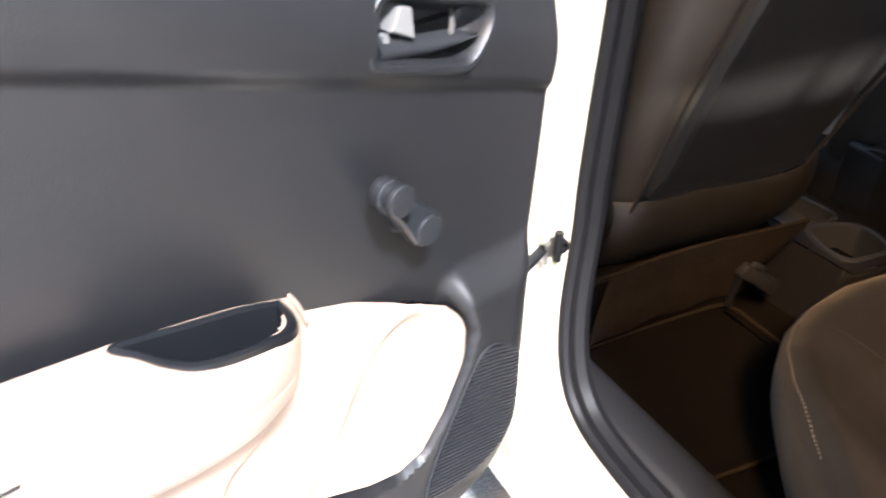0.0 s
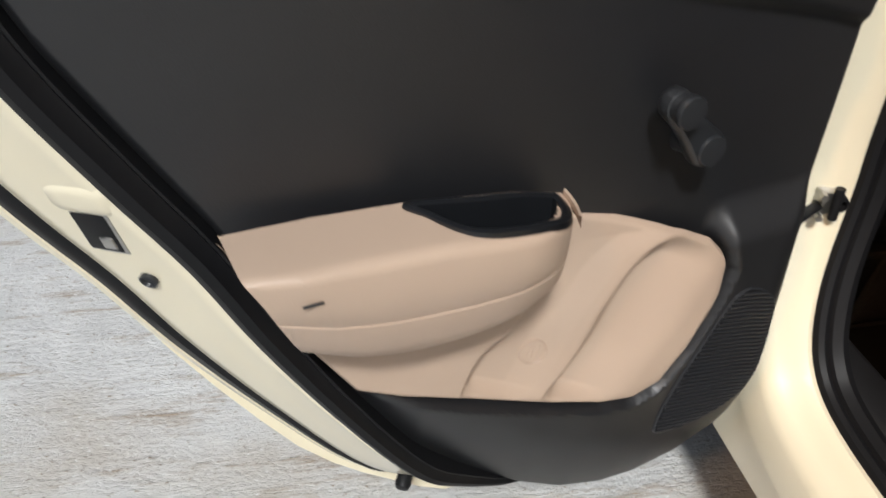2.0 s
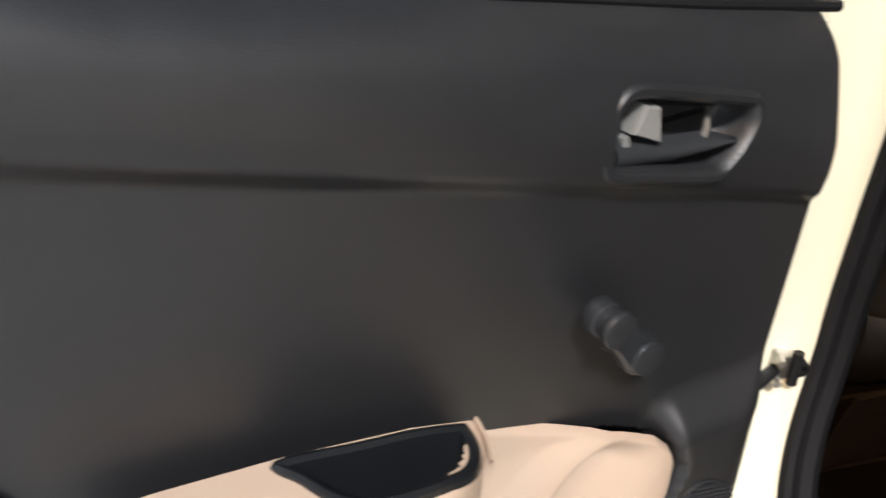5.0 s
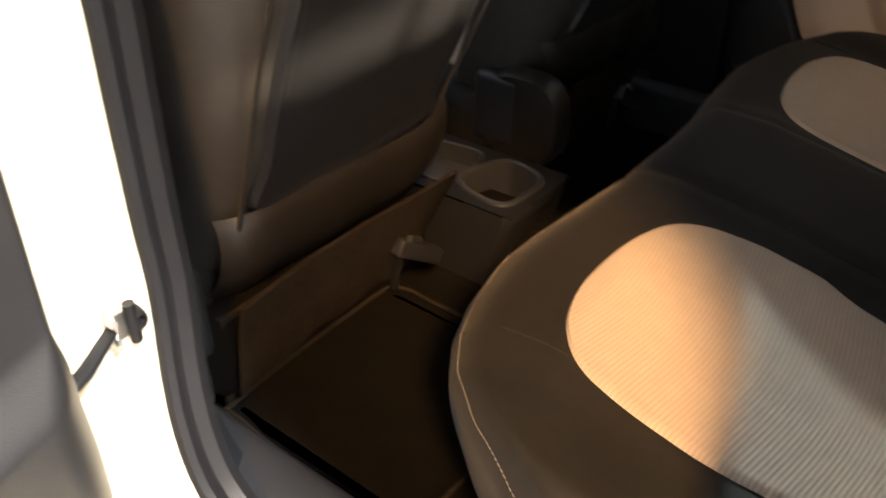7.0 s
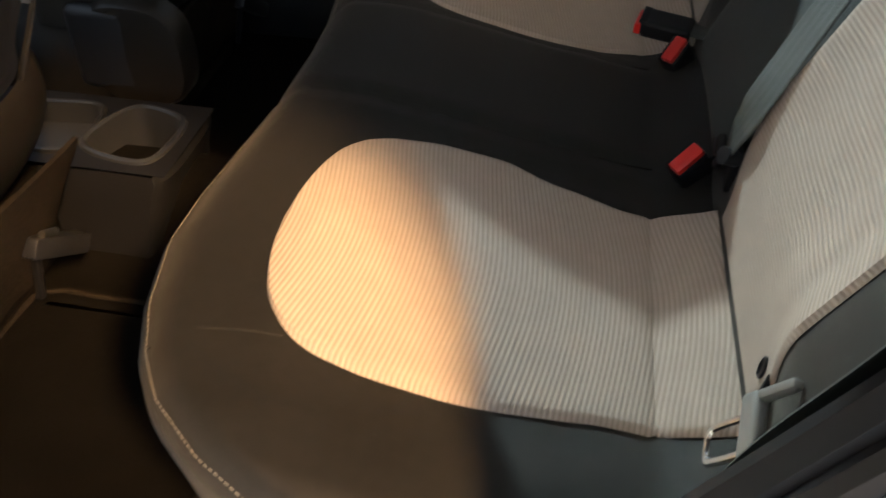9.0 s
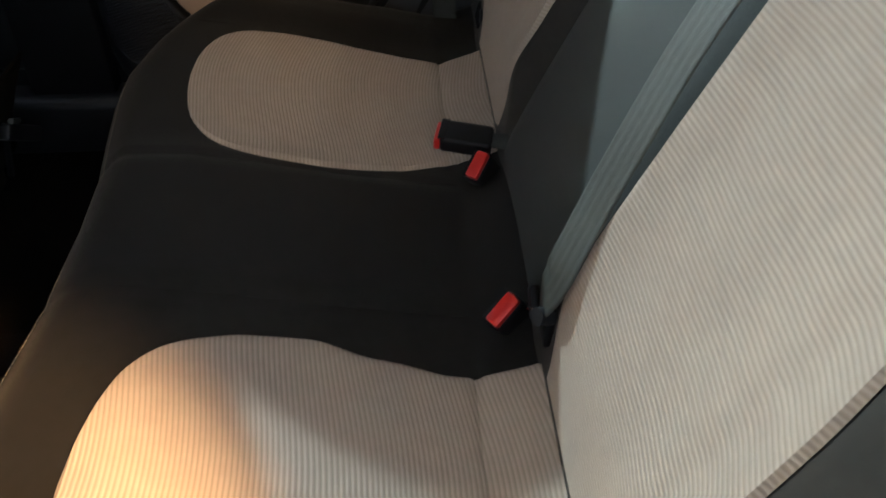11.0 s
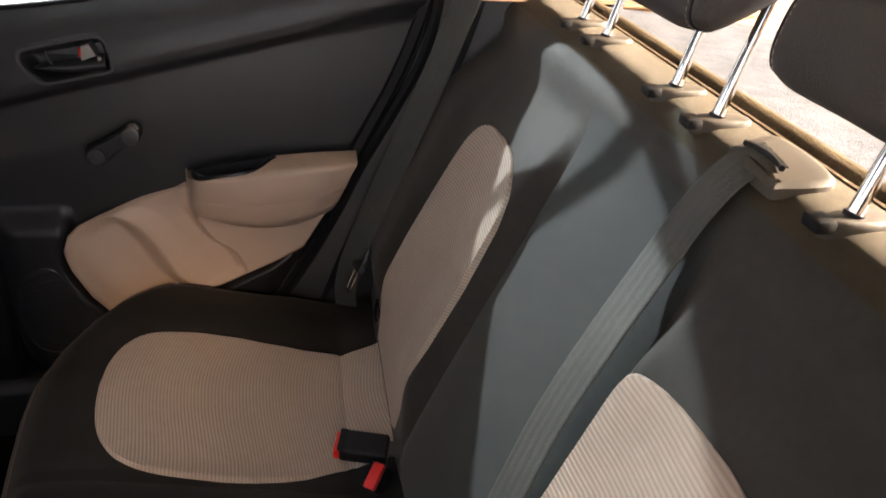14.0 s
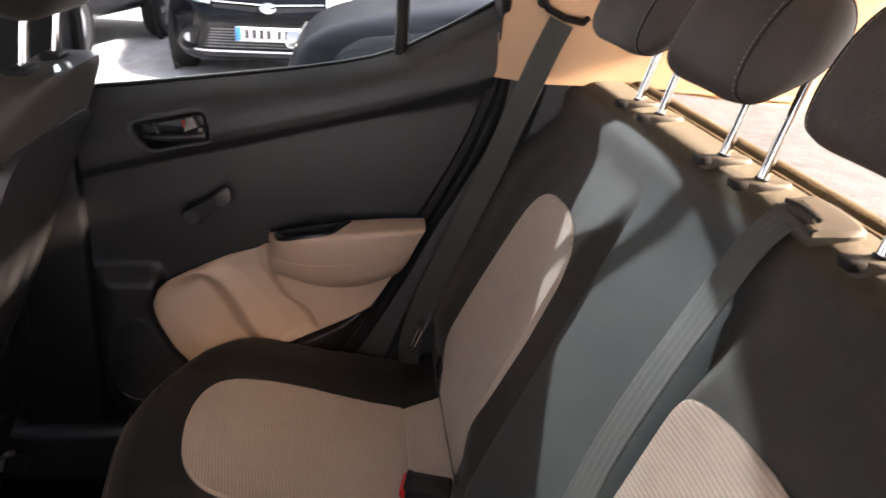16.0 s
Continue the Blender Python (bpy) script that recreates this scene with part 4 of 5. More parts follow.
# split here so the top strip can carry the warm light's colour
TOP_FROM = 42.5
part("backrest", surf(lambda u, v: back_point(-0.625 + 1.25 * v, TOP_FROM * u), 60, 130), M_BACKCLOTH, bench, "black cloth backrest, paler for the light on it")
part("backrest_top", surf(lambda u, v: back_point(-0.625 + 1.25 * v, TOP_FROM + (BACK_LEN - TOP_FROM) * u), 50, 130), M_TOPLIT, bench, "cloth along the top of the backrest, browned for warm light")


def back_at(x, z, lift):
    """A point on the front of the backrest, lifted off the cloth."""
    ks = [i for i in range(50) if BACK[i][1] <= z < BACK[i + 1][1]]
    i = ks[0]
    k = i + (z - BACK[i][1]) / (BACK[i + 1][1] - BACK[i][1])
    p = back_point(x, k)
    return (p[0], p[1] + lift * 0.91, p[2] + lift * 0.41)


BACK_IN = {
    1: ([0.551, 0.575, 0.60, 0.70, 0.80, 0.89, 0.918, 0.932, 0.940, 0.945], [0.205, 0.196, 0.182, 0.166, 0.163, 0.165, 0.172, 0.190, 0.222, 0.31]),
    -1: ([0.551, 0.575, 0.60, 0.70, 0.80, 0.89, 0.925, 0.938, 0.946, 0.951], [0.226, 0.218, 0.210, 0.204, 0.199, 0.196, 0.195, 0.200, 0.222, 0.33]),
}
BACK_OUT = {
    1: ([0.551, 0.575, 0.60, 0.66, 0.74, 0.81, 0.88, 0.91, 0.928, 0.937, 0.942, 0.945], [0.440, 0.448, 0.453, 0.454, 0.452, 0.444, 0.434, 0.426, 0.412, 0.396, 0.370, 0.31]),
    -1: ([0.551, 0.575, 0.60, 0.66, 0.74, 0.82, 0.89, 0.912, 0.930, 0.941, 0.948, 0.951], [0.458, 0.472, 0.486, 0.497, 0.500, 0.496, 0.484, 0.472, 0.456, 0.440, 0.412, 0.33]),
}


def back_insert(side):
    def f(u, v):
        top = BACK_IN[side][0][-1]
        z = 0.551 + (top - 0.551) * (1 - (1 - u) ** 1.7)
        a, b = smooth_edge(BACK_IN[side], z, top), smooth_edge(BACK_OUT[side], z, top)
        x = a + (b - a) * v
        e = min(1.0, (x - a) / 0.006, (b - x) / 0.006, (top + 0.0002 - z) / 0.004)
        return back_at(side * x, z, 0.0008 + 0.004 * math.sqrt(max(0, e)))

    def uv(u, v):
        p = f(u, v)
        return (p[0] * 0.6, p[2] * 1.1 + 0.006 * math.sin(p[0] * 14))

    part("backrest_insert", surf(f, 70, 50, uv=uv), M_INSERT, bench, "beige ribbed cloth backrest insert")


back_insert(-1)
back_insert(1)

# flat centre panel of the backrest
part("backrest_center", surf(lambda u, v: back_at(-0.166 + 0.310 * v, 0.56 + 0.485 * u, 0.001 + (0.007 * math.sqrt(max(0, 1 - (2 * v - 1) ** 4))) * sstep((1 - u) / 0.25)), 24, 20), M_CENTER, bench, "cloth centre panel of the backrest, tinted for cool light")

# stitched seam along the front edge, piping and cross seams
bm = bmesh.new()
xs = np.linspace(-0.625, 0.625, 190)
for i in range(len(xs) - 1):
    a = Vector((xs[i], front_edge(xs[i]) - 0.010, cushion_z(xs[i], front_edge(xs[i]) - 0.010) + 0.0012))
    b = Vector((xs[i + 1], front_edge(xs[i + 1]) - 0.010, cushion_z(xs[i + 1], front_edge(xs[i + 1]) - 0.010) + 0.0012))
    n = max(1, round((b - a).length / 0.005))
    for k in range(n):
        tube([a.lerp(b, (k + 0.1) / n), a.lerp(b, (k + 0.75) / n)], 0.00055, 5, bm=bm)
part("stitching", bm, M_THREAD, bench, "pale thread stitching")
for side in (-1, 1):
    part("cushion_seam", tube([(side * x, y, cushion_z(x, y) + 0.0004) for x, y in ((0.497, 0.43), (0.484, 0.39), (0.478, 0.355), (0.475, 0.325))], 0.0011, 5), M_CLOTH, bench)
    part("cushion_seam", tube([(side * 0.115, y, cushion_z(0.115, y) + 0.0010) for y in np.linspace(0.02, 0.44, 14)], 0.0014, 5), M_CLOTH, bench)
    part("insert_button", tub([(0.455 * side + 0.006 * math.cos(a), 0.585 + 0.011 * math.sin(a)) for a in (2 * math.pi * k / 20 for k in range(20))], lambda x, z, h: back_at(x, z, h + 0.004), [(0, 0.0), (0, 0.003), (0.002, 0.004), (0.0035, 0.001), (0.004, 0.001)]), M_KNOB, bench, "dark oval anchor cover")
    part("anchor_slot", tube([back_at(side * 0.475, 0.60, 0.004), back_at(side * 0.482, 0.575, 0.006), back_at(side * 0.478, 0.555, 0.004)], [0.002, 0.006, 0.002], 6), M_RUBBER, bench)

# felt at the rear edge of the backrest and the parcel shelf
part("backrest_rear_felt", surf(lambda u, v: (-0.585 + 1.17 * v, -0.352 - 0.032 * u, 1.0835 - 0.032 * u * u), 8, 40), M_FELT, bench, "brown felt backing of the backrest")
part("felt_roll", tube([(x, -0.374, 1.066) for x in np.linspace(-0.585, 0.585, 14)], 0.021, 12), M_FELT, bench, "brown felt roll")
shelf = thing("parcel_shelf", "grey speckled felt parcel shelf behind the backrest", "parcel shelf")
part("shelf_board", surf(lambda u, v: ((-0.56 + 1.12 * v) * (1 - 0.06 * u), -0.392 - 0.54 * u, 1.058 - 0.045 * u + 0.006 * math.sin(3.1 * v)), 20, 24, thick=-0.015), M_SHELF, shelf)
part("shelf_hinge_line", tube([(x, -0.62, 1.0390 + 0.006 * math.sin(3.1 * (x + 0.56) / 1.12)) for x in np.linspace(-0.54, 0.54, 20)], 0.0022, 6), M_SHELF, shelf)
for side in (-1, 1):
    part("shelf_cord", tube(curve([(side * 0.50, -0.78, 1.035), (side * 0.505, -0.80, 1.10), (side * 0.50, -0.86, 1.25)], 10), 0.002, 6), M_RUBBER, shelf)
    part("cord_hook", box((side * 0.50, -0.78, 1.04), (0.012, 0.012, 0.016), 0.003), M_RUBBER, shelf)
    ledge = part("shelf_ledge", surf(lambda u, v, side=side: (side * (0.49 + 0.12 * v), -0.36 - 0.46 * u, 1.045 + 0.022 * v), 8, 6, thick=0.006), M_TRIM, body, "beige ledge beside the parcel shelf")

# headrests


def headrest(x, half, wide):
    hr = thing("headrest", "black leather-look headrest on two chrome rods", "headrest", "headrests of the rear seat")
    lean = Vector((0, -0.27, 0.96)).normalized()
    base = Vector((x, -0.302, 1.086))
    for s in (-1, 1):
        foot = base + Vector((s * half, 0, 0))
        part("rod", tube([foot - 0.02 * lean, foot + 0.02 * lean, foot + 0.185 * lean], 0.0058, 14), M_CHROME, hr, "chrome rod")
        pad = [(0.013 * math.cos(a) * (1 - 0.25 * math.sin(a)), -0.006 + 0.030 * math.copysign(abs(math.sin(a)) ** 0.8, math.sin(a))) for a in (2 * math.pi * k / 24 for k in range(24))]
        guide = part("rod_guide", loft([[foot + Vector((r * px - 0.08 * r * py, r * py, h + 0.02 * py)) for px, py in pad] for r, h in ((1.0, -0.008), (1.06, 0.001), (1.0, 0.005), (0.85, 0.0068), (0.3, 0.0075))]), M_COVER, hr, "brown plastic rod guide")
        part("guide_button", box(foot + Vector((-0.001, 0.0235, 0.0025)), (0.021, 0.015, 0.010), 0.002), M_RUBBER, guide, "black release clip")
        part("guide_bore", tube([foot + 0.002 * lean, foot + 0.0095 * lean], 0.0075, 14), M_RUBBER, guide)
    # pillow, lofted across the car from leaning oval sections
    mid = Vector((x, -0.290, 1.236))
    up, out = Vector((0, -0.55, 0.835)), Vector((0, 0.835, 0.55))

    def section(px, grow=0.0):
        s = min(1.0, abs(px) / wide)
        ea, eb = (1 - s**4.5) ** 0.42, (1 - s**3.2) ** 0.45
        ring = []
        for k in range(48):
            a = 2 * math.pi * k / 48
            ca, sa = math.cos(a), math.sin(a)
            thick = 0.044 if ca > 0 else 0.046
            ring.append(mid + Vector((px, 0, 0)) + up * ((0.072 * ea + grow) * sa - 0.006 * s * s + (0.022 * sa * ca * ea if sa < 0 else 0.0)) + out * ((thick * eb + grow) * math.copysign(abs(ca) ** 0.9, ca) * (1 + (0.10 if ca > 0 else 0.34) * sa)))
        return ring

    xs = [wide * math.sin(math.pi / 2 * (-1 + 2 * i / 40)) for i in range(41)]
    xs[0], xs[-1] = -0.9995 * wide, 0.9995 * wide
    part("pillow", loft([section(px) for px in xs]), M_LEATHER, hr, "black leather-look headrest pillow")
    for s in (-1, 1):
        loop = section(s * 0.74 * wide, 0.0004)
        part("pillow_seam", tube(loop, 0.0011, 6, closed=True), M_RUBBER, hr)
        bm2 = bmesh.new()
        for off in (0.0040,):
            loop2 = section(s * (0.74 * wide - off), 0.0004)
            for k in range(len(loop2)):
                p, q = loop2[k], loop2[(k + 1) % len(loop2)]
                n = max(1, round((q - p).length / 0.006))
                for j in range(n):
                    tube([p.lerp(q, (j + 0.15) / n), p.lerp(q, (j + 0.75) / n)], 0.0006, 4, bm=bm2)
        part("pillow_stitching", bm2, M_THREAD, hr, "pale stitching")
    return hr


M_LEATHER = material("black_leatherette", (0.034, 0.029, 0.026), rough=0.62, vary=0.12, scale=40, bump=0.3, bump_scale=500)
headrest(0.322, 0.047, 0.140)
headrest(0.0155, 0.047, 0.122)
headrest(-0.290, 0.047, 0.116)

# ---------------------------------------------------------------- seat belts and buckles


def webbing(path, normal_hint, width, mat=M_BELT):
    """A flat strap along a path."""
    pts = [Vector(p) for p in path]
    bm = bmesh.new()
    rows = []
    for i, p in enumerate(pts):
        d = (pts[min(i + 1, len(pts) - 1)] - pts[max(i - 1, 0)]).normalized()
        nh = normal_hint(i / (len(pts) - 1))
        s = d.cross(nh).normalized()
        nn = s.cross(d).normalized()
        rows.append([bm.verts.new(p + s * width * a + nn * h) for a, h in [(-0.5, 0.0), (-0.48, 0.0009)] + [(-0.44 + 0.88 * k / 18, 0.0012 + 0.00022 * math.cos(k * math.pi / 2.25)) for k in range(19)] + [(0.48, 0.0009), (0.5, 0.0), (0.47, -0.0006), (-0.47, -0.0006)]])
    faces_from_grid(bm, rows, wrap=True)
    return bm


belt = thing("seat_belt", "black centre seat belt lying down the backrest", "seat belt", "rear seat belts")
centre_path = [(-0.136, -0.304, 1.096), (-0.134, -0.275, 1.085)] + [(x, -0.045 - 0.45 * (z - 0.58) + o, z) for x, z, o in ((-0.134, 1.05, 0.010), (-0.137, 1.0, 0.016), (-0.145, 0.93, 0.026), (-0.153, 0.86, 0.032), (-0.167, 0.79, 0.034), (-0.184, 0.72, 0.035), (-0.202, 0.66, 0.036), (-0.190, 0.626, 0.026), (-0.170, 0.600, 0.014), (-0.150, 0.578, -0.006))]
part("webbing", webbing(curve(centre_path, 50), lambda t: Vector((-0.25 * t, 0.9, 0.45)), 0.047), M_BELT, belt)
tongue = part("belt_tongue", tube([(-0.150, -0.034, 0.566), (-0.168, -0.036, 0.582), (-0.183, -0.042, 0.592)], [0.005, 0.007, 0.004], 8, flat=0.45), M_CHROME, belt, "bright steel belt tongue")
part("tongue_cap", box((-0.160, -0.036, 0.583), (0.034, 0.010, 0.020), 0.004, 2, rot=pose(0, 0, 0, 0, -40, 0)), M_RUBBER, tongue)
cover = [(-0.088, -0.335), (-0.180, -0.331), (-0.186, -0.284), (-0.176, -0.276), (-0.112, -0.280), (-0.098, -0.290)]
cover = curve(cover, 40, closed=True)
slot = part("belt_slot_cover", tub(cover, lambda x, y, h: (x, y, 1.0865 + h - 0.06 * (y + 0.305)), [(0.0, -0.006), (0.0, 0.003), (0.003, 0.006), (0.008, 0.0072)]), M_COVER, belt, "brown plastic belt slot cover")
part("slot_gap", tube([(x, -0.292 - 0.006 * math.sin(3.1 * k / 8), 1.0965) for k, x in enumerate(np.linspace(-0.108, -0.166, 9))], 0.0028, 6), M_RUBBER, slot)

for side in (-1, 1):
    b2 = thing("seat_belt", "black outer seat belt hanging from the pillar with a chrome tongue", "seat belt", "rear seat belts")
    path = curve([(side * 0.574, -0.227, 1.180), (side * 0.573, -0.197, 1.112), (side * 0.575, -0.13, 0.93), (side * 0.578, -0.06, 0.76), (side * 0.575, -0.015, 0.65), (side * 0.580, 0.005, 0.57), (side * 0.59, 0.0, 0.50)], 30)
    part("webbing", webbing(path, lambda t, side=side: Vector((-side * 0.75, 0.55, 0.2)), 0.047), M_BELT, b2)
    ring = part("belt_guide", tube([(side * 0.576, -0.273, 1.188), (side * 0.575, -0.264, 1.180), (side * 0.576, -0.232, 1.186), (side * 0.578, -0.203, 1.200), (side * 0.582, -0.190, 1.218), (side * 0.586, -0.186, 1.240), (side * 0.588, -0.188, 1.252)], [0.008, 0.0105, 0.0105, 0.011, 0.0105, 0.009, 0.006], 12, flat=0.6), M_RUBBER, b2, "curved black belt guide hook")
    part("guide_mount", tube([(side * 0.586, -0.196, 1.208), (side * 0.596, -0.196, 1.210)], 0.009, 12), M_RUBBER, ring)
    tc = Vector((side * 0.546, -0.012, 0.618))
    axis = Vector((-side * 0.30, 0.42, -0.86)).normalized()
    wide = Vector((side * 0.93, 0.14, -0.28))
    wide = (wide - wide.dot(axis) * axis).normalized()
    third = wide.cross(axis)
    m = Matrix((wide, axis, third)).transposed().to_4x4()
    m.translation = tc
    bodyp = part("tongue_grip", box((0, -0.008, 0), (0.056, 0.016, 0.012), 0.004, 3), M_GREY if side < 0 else M_KNOB, b2, "plastic tongue grip")
    bodyp.matrix_local = m
    for s in (-1, 1):
        part("grip_arm", box((s * 0.024, -0.030, 0), (0.008, 0.034, 0.009), 0.003, 2), M_GREY if side < 0 else M_KNOB, bodyp)
    plate = curve([(-0.013, 0.0), (-0.013, 0.026), (-0.009, 0.036), (0.009, 0.036), (0.013, 0.026), (0.013, 0.0)], 24)
    part("tongue_plate", tube([(p[0], p[1], 0) for p in plate], 0.0034, 6, flat=0.45), M_CHROME, bodyp, "chrome tongue plate")


def buckle(at, wide, tip, label):
    """A buckle with its button at a point; wide runs along the button, tip points out of it."""
    b = thing("seat_belt_buckle", label, "belt buckle", "seat belt buckles")
    y = Vector(tip).normalized()
    x = Vector(wide)
    x = (x - x.dot(y) * y).normalized()
    m = Matrix((x, y, x.cross(y))).transposed().to_4x4()
    m.translation = at
    b.matrix_world = m
    part("housing", box((0, -0.034, 0), (0.040, 0.066, 0.024), 0.006, 3), M_RUBBER, b)
    part("housing_lip", box((0, -0.004, -0.0105), (0.036, 0.010, 0.004), 0.001), M_RUBBER, b)
    part("release_button", box((0, 0.0015, 0.0015), (0.036, 0.010, 0.017), 0.003, 2), M_RED, b, "red release button")
    part("stalk", box((0, -0.080, -0.004), (0.024, 0.050, 0.006), 0.002), M_BELT, b)
    return b


buckle((0.163, 0.036, 0.566), (-0.9, -0.27, -0.15), (0.22, 0.93, 0.05), "black belt buckle with red button lying over the cushion")
buckle((0.108, -0.006, 0.556), (0.045, -0.038, 0.0), (-0.45, 0.42, 0.78), "black belt buckle with red button upright by the backrest")
buckle((-0.146, -0.008, 0.560), (0.030, -0.037, 0.0), (-0.45, 0.40, 0.80), "black belt buckle with red button beside the near insert")
anchor = thing("belt_anchor", "dark round belt anchor pin at the seat joint", "belt anchor")
part("anchor_pin", tube([(-0.196, -0.045, 0.600), (-0.202, -0.030, 0.606)], 0.009, 12), M_KNOB, anchor)
part("anchor_plate", box((-0.185, -0.045, 0.585), (0.03, 0.01, 0.05), 0.003), M_RUBBER, anchor)

# ---------------------------------------------------------------- front seats and console


def front_seat(x0, label):
    seat = thing("front_seat", label, "car seat", "front seats")

    def slope(z):
        return 0.73 - (z - 0.57) * 0.45

    rings = []
    for z, w, th in ((0.40, 0.175, 0.05), (0.44, 0.192, 0.07), (0.52, 0.202, 0.085), (0.65, 0.215, 0.09), (0.80, 0.230, 0.09), (0.92, 0.235, 0.085), (1.00, 0.228, 0.078), (1.06, 0.206, 0.066), (1.10, 0.170, 0.05), (1.118, 0.12, 0.028), (1.122, 0.06, 0.01)):
        y = slope(z)
        ring = []
        for k in range(44):
            a = 2 * math.pi * k / 44
            ca, sa = math.cos(a), math.sin(a)
            px = w * abs(ca) ** 0.55 * (1 if ca > 0 else -1)
            py = th * abs(sa) ** 0.6 * (1 if sa > 0 else -1)
            wing = 0.045 * (abs(px) / w) ** 4 * (1 if sa > 0 else 0.15)
            ring.append((x0 + px + math.copysign(0.020, x0) * sstep((z - 0.70) / 0.25), y + th + py + wing, z))
        rings.append(ring)
    part("backrest", loft(rings), M_SEATBACK, seat, "charcoal front seat backrest")

    def rear(x, z, d):
        return (x0 + x, slope(z) - d, z)

    panel = curve([(-0.135, 0.592), (0.140, 0.592), (0.150, 0.66), (0.165, 0.80), (0.165, 0.95), (0.13, 1.03), (-0.13, 1.03), (-0.165, 0.95), (-0.165, 0.80), (-0.150, 0.66)], 60, closed=True)
    part("back_panel", tub(panel, rear, [(-0.004, -0.010), (0.0, 0.003), (0.006, 0.004), (0.012, 0.001), (0.016, 0.0005)]), M_BLACK, seat, "dark flat rear panel of the seat")
    for s in (-1, 1):
        part("edge_piping", tube([rear(s * w, z, d) for w, z, d in ((0.172, 0.54, 0.000), (0.182, 0.65, 0.000), (0.195, 0.80, -0.002), (0.195, 0.93, -0.008), (0.165, 1.03, -0.014))], 0.0030, 6), M_CLOTH, seat)
    part("lower_roll", surf(lambda u, v: rear(-0.195 + 0.430 * v, 0.590 - 0.150 * u + 0.006 * math.sin(v * 7), 0.003 + 0.030 * math.sin(math.pi * u) ** 0.7 + 0.002 * math.sin(v * 19) - 0.03 * abs(2 * v - 1) ** 7), 16, 40), M_ROLL, seat, "padded roll at the foot of the backrest")
    part("carpet_flap", surf(lambda u, v: (x0 - 0.195 + 0.425 * v, 0.722 + 0.040 * u + 0.004 * math.sin(v * 6) + 0.002 * math.sin(5 * u + 3 * v) + 0.05 * max(0.0, v - 0.82) * u, 0.478 - (0.165 - 0.07 * max(0.0, (v - 0.75) / 0.25) ** 2) * u * (1 - 0.12 * v) + 0.007 * math.sin(v * 3.1) + 0.004 * math.sin(v * 23) * u), 14, 40, thick=0.006), M_FLAP, seat, "brown carpet flap under the backrest")
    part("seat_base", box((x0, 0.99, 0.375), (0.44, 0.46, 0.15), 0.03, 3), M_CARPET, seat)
    part("base_carpet", surf(lambda u, v: (x0 - 0.20 + 0.35 * v, 0.772 + 0.02 * u, 0.44 - 0.17 * u), 6, 10, thick=0.01), M_FLAP, seat)
    low = 0.05 if x0 > 0 else 0.0
    part("seat_cushion", box((x0, 1.04, 0.465 - low), (0.48, 0.50, 0.12), 0.045, 4), M_CLOTH, seat)
    part("cushion_insert", box((x0, 1.02, 0.525 - low), (0.26, 0.40, 0.012), 0.005, 2), M_INSERT, seat, "beige ribbed cushion insert")
    if x0 > 0:
        part("recliner_cover", loft([[(0.122 - h, 0.755 + r * 0.080 * math.copysign(abs(math.cos(a)) ** 0.7, math.cos(a)), 0.462 + r * 0.083 * math.copysign(abs(math.sin(a)) ** 0.7, math.sin(a))) for a in (2 * math.pi * k / 30 for k in range(30))] for r, h in ((1.0, -0.03), (1.0, 0.004), (0.93, 0.014), (0.75, 0.018), (0.008, 0.019))]), M_RECLINE, seat, "black rounded recliner cover")
    lever = part("slide_lever", box((x0 + 0.135, 0.722, 0.380), (0.100, 0.028, 0.028), 0.006, 2, rot=pose(0, 0, 0, 0, 34, -8)), M_BLACK, seat, "black slide lever")
    part("lever_stalk", tube([(x0 + 0.105, 0.728, 0.395), (x0 + 0.105, 0.745, 0.315)], 0.006, 8), M_RUBBER, lever)
    part("lever_pin", tube([(x0 + 0.112, 0.716, 0.416), (x0 + 0.136, 0.716, 0.402)], 0.005, 8), M_STEEL, lever, "bright steel pin")
    part("side_cover", box((x0 - 0.232, 0.80, 0.47), (0.03, 0.10, 0.13), 0.014, 3), M_BLACK, seat, "black plastic recliner cover")
    for s in (-1, 1):
        part("rod", tube([(x0 + s * 0.062, slope(1.1) + 0.045, 1.10), (x0 + s * 0.062, slope(1.1) + 0.028, 1.22)], 0.006, 12), M_CHROME, seat)
        part("rod_guide", box((x0 + s * 0.062, slope(1.1) + 0.045, 1.122), (0.05, 0.03, 0.012), 0.005), M_RUBBER, seat)
    part("headrest", box((x0, slope(1.1) + 0.03, 1.27), (0.25, 0.10, 0.17), 0.045, 4), M_CLOTH, seat)
    return seat


front_seat(-0.350, "charcoal cloth front seat with a brown carpet flap at its foot")
front_seat(0.350, "charcoal cloth front seat on the far side")

console = thing("center_console", "black plastic centre console with a rear cup holder", "console")
ring0 = curve([(-0.085, 0.64), (0.0, 0.628), (0.085, 0.64), (0.092, 0.72), (0.090, 1.25), (-0.090, 1.25), (-0.092, 0.72)], 50, closed=True)
part("console_body", loft([[(p[0] * k, p[1] + dy * (1 if p[1] < 0.9 else 0), z) for p in ring0] for k, dy, z in ((1.15, 0.03, 0.27), (1.06, 0.012, 0.355), (1.0, 0.0, 0.393), (0.97, 0.004, 0.402))], cap=False), M_RUBBER, console)
cupl = curve([(-0.058, 0.672), (-0.01, 0.659), (0.040, 0.664), (0.060, 0.700), (0.062, 0.742), (0.02, 0.766), (-0.032, 0.772), (-0.056, 0.73)], 40, closed=True)
trayl = curve([(-0.05, 0.79), (0.05, 0.79), (0.055, 0.86), (0.04, 0.90), (-0.04, 0.90), (-0.055, 0.86)], 30, closed=True)
TOPZ = 0.404


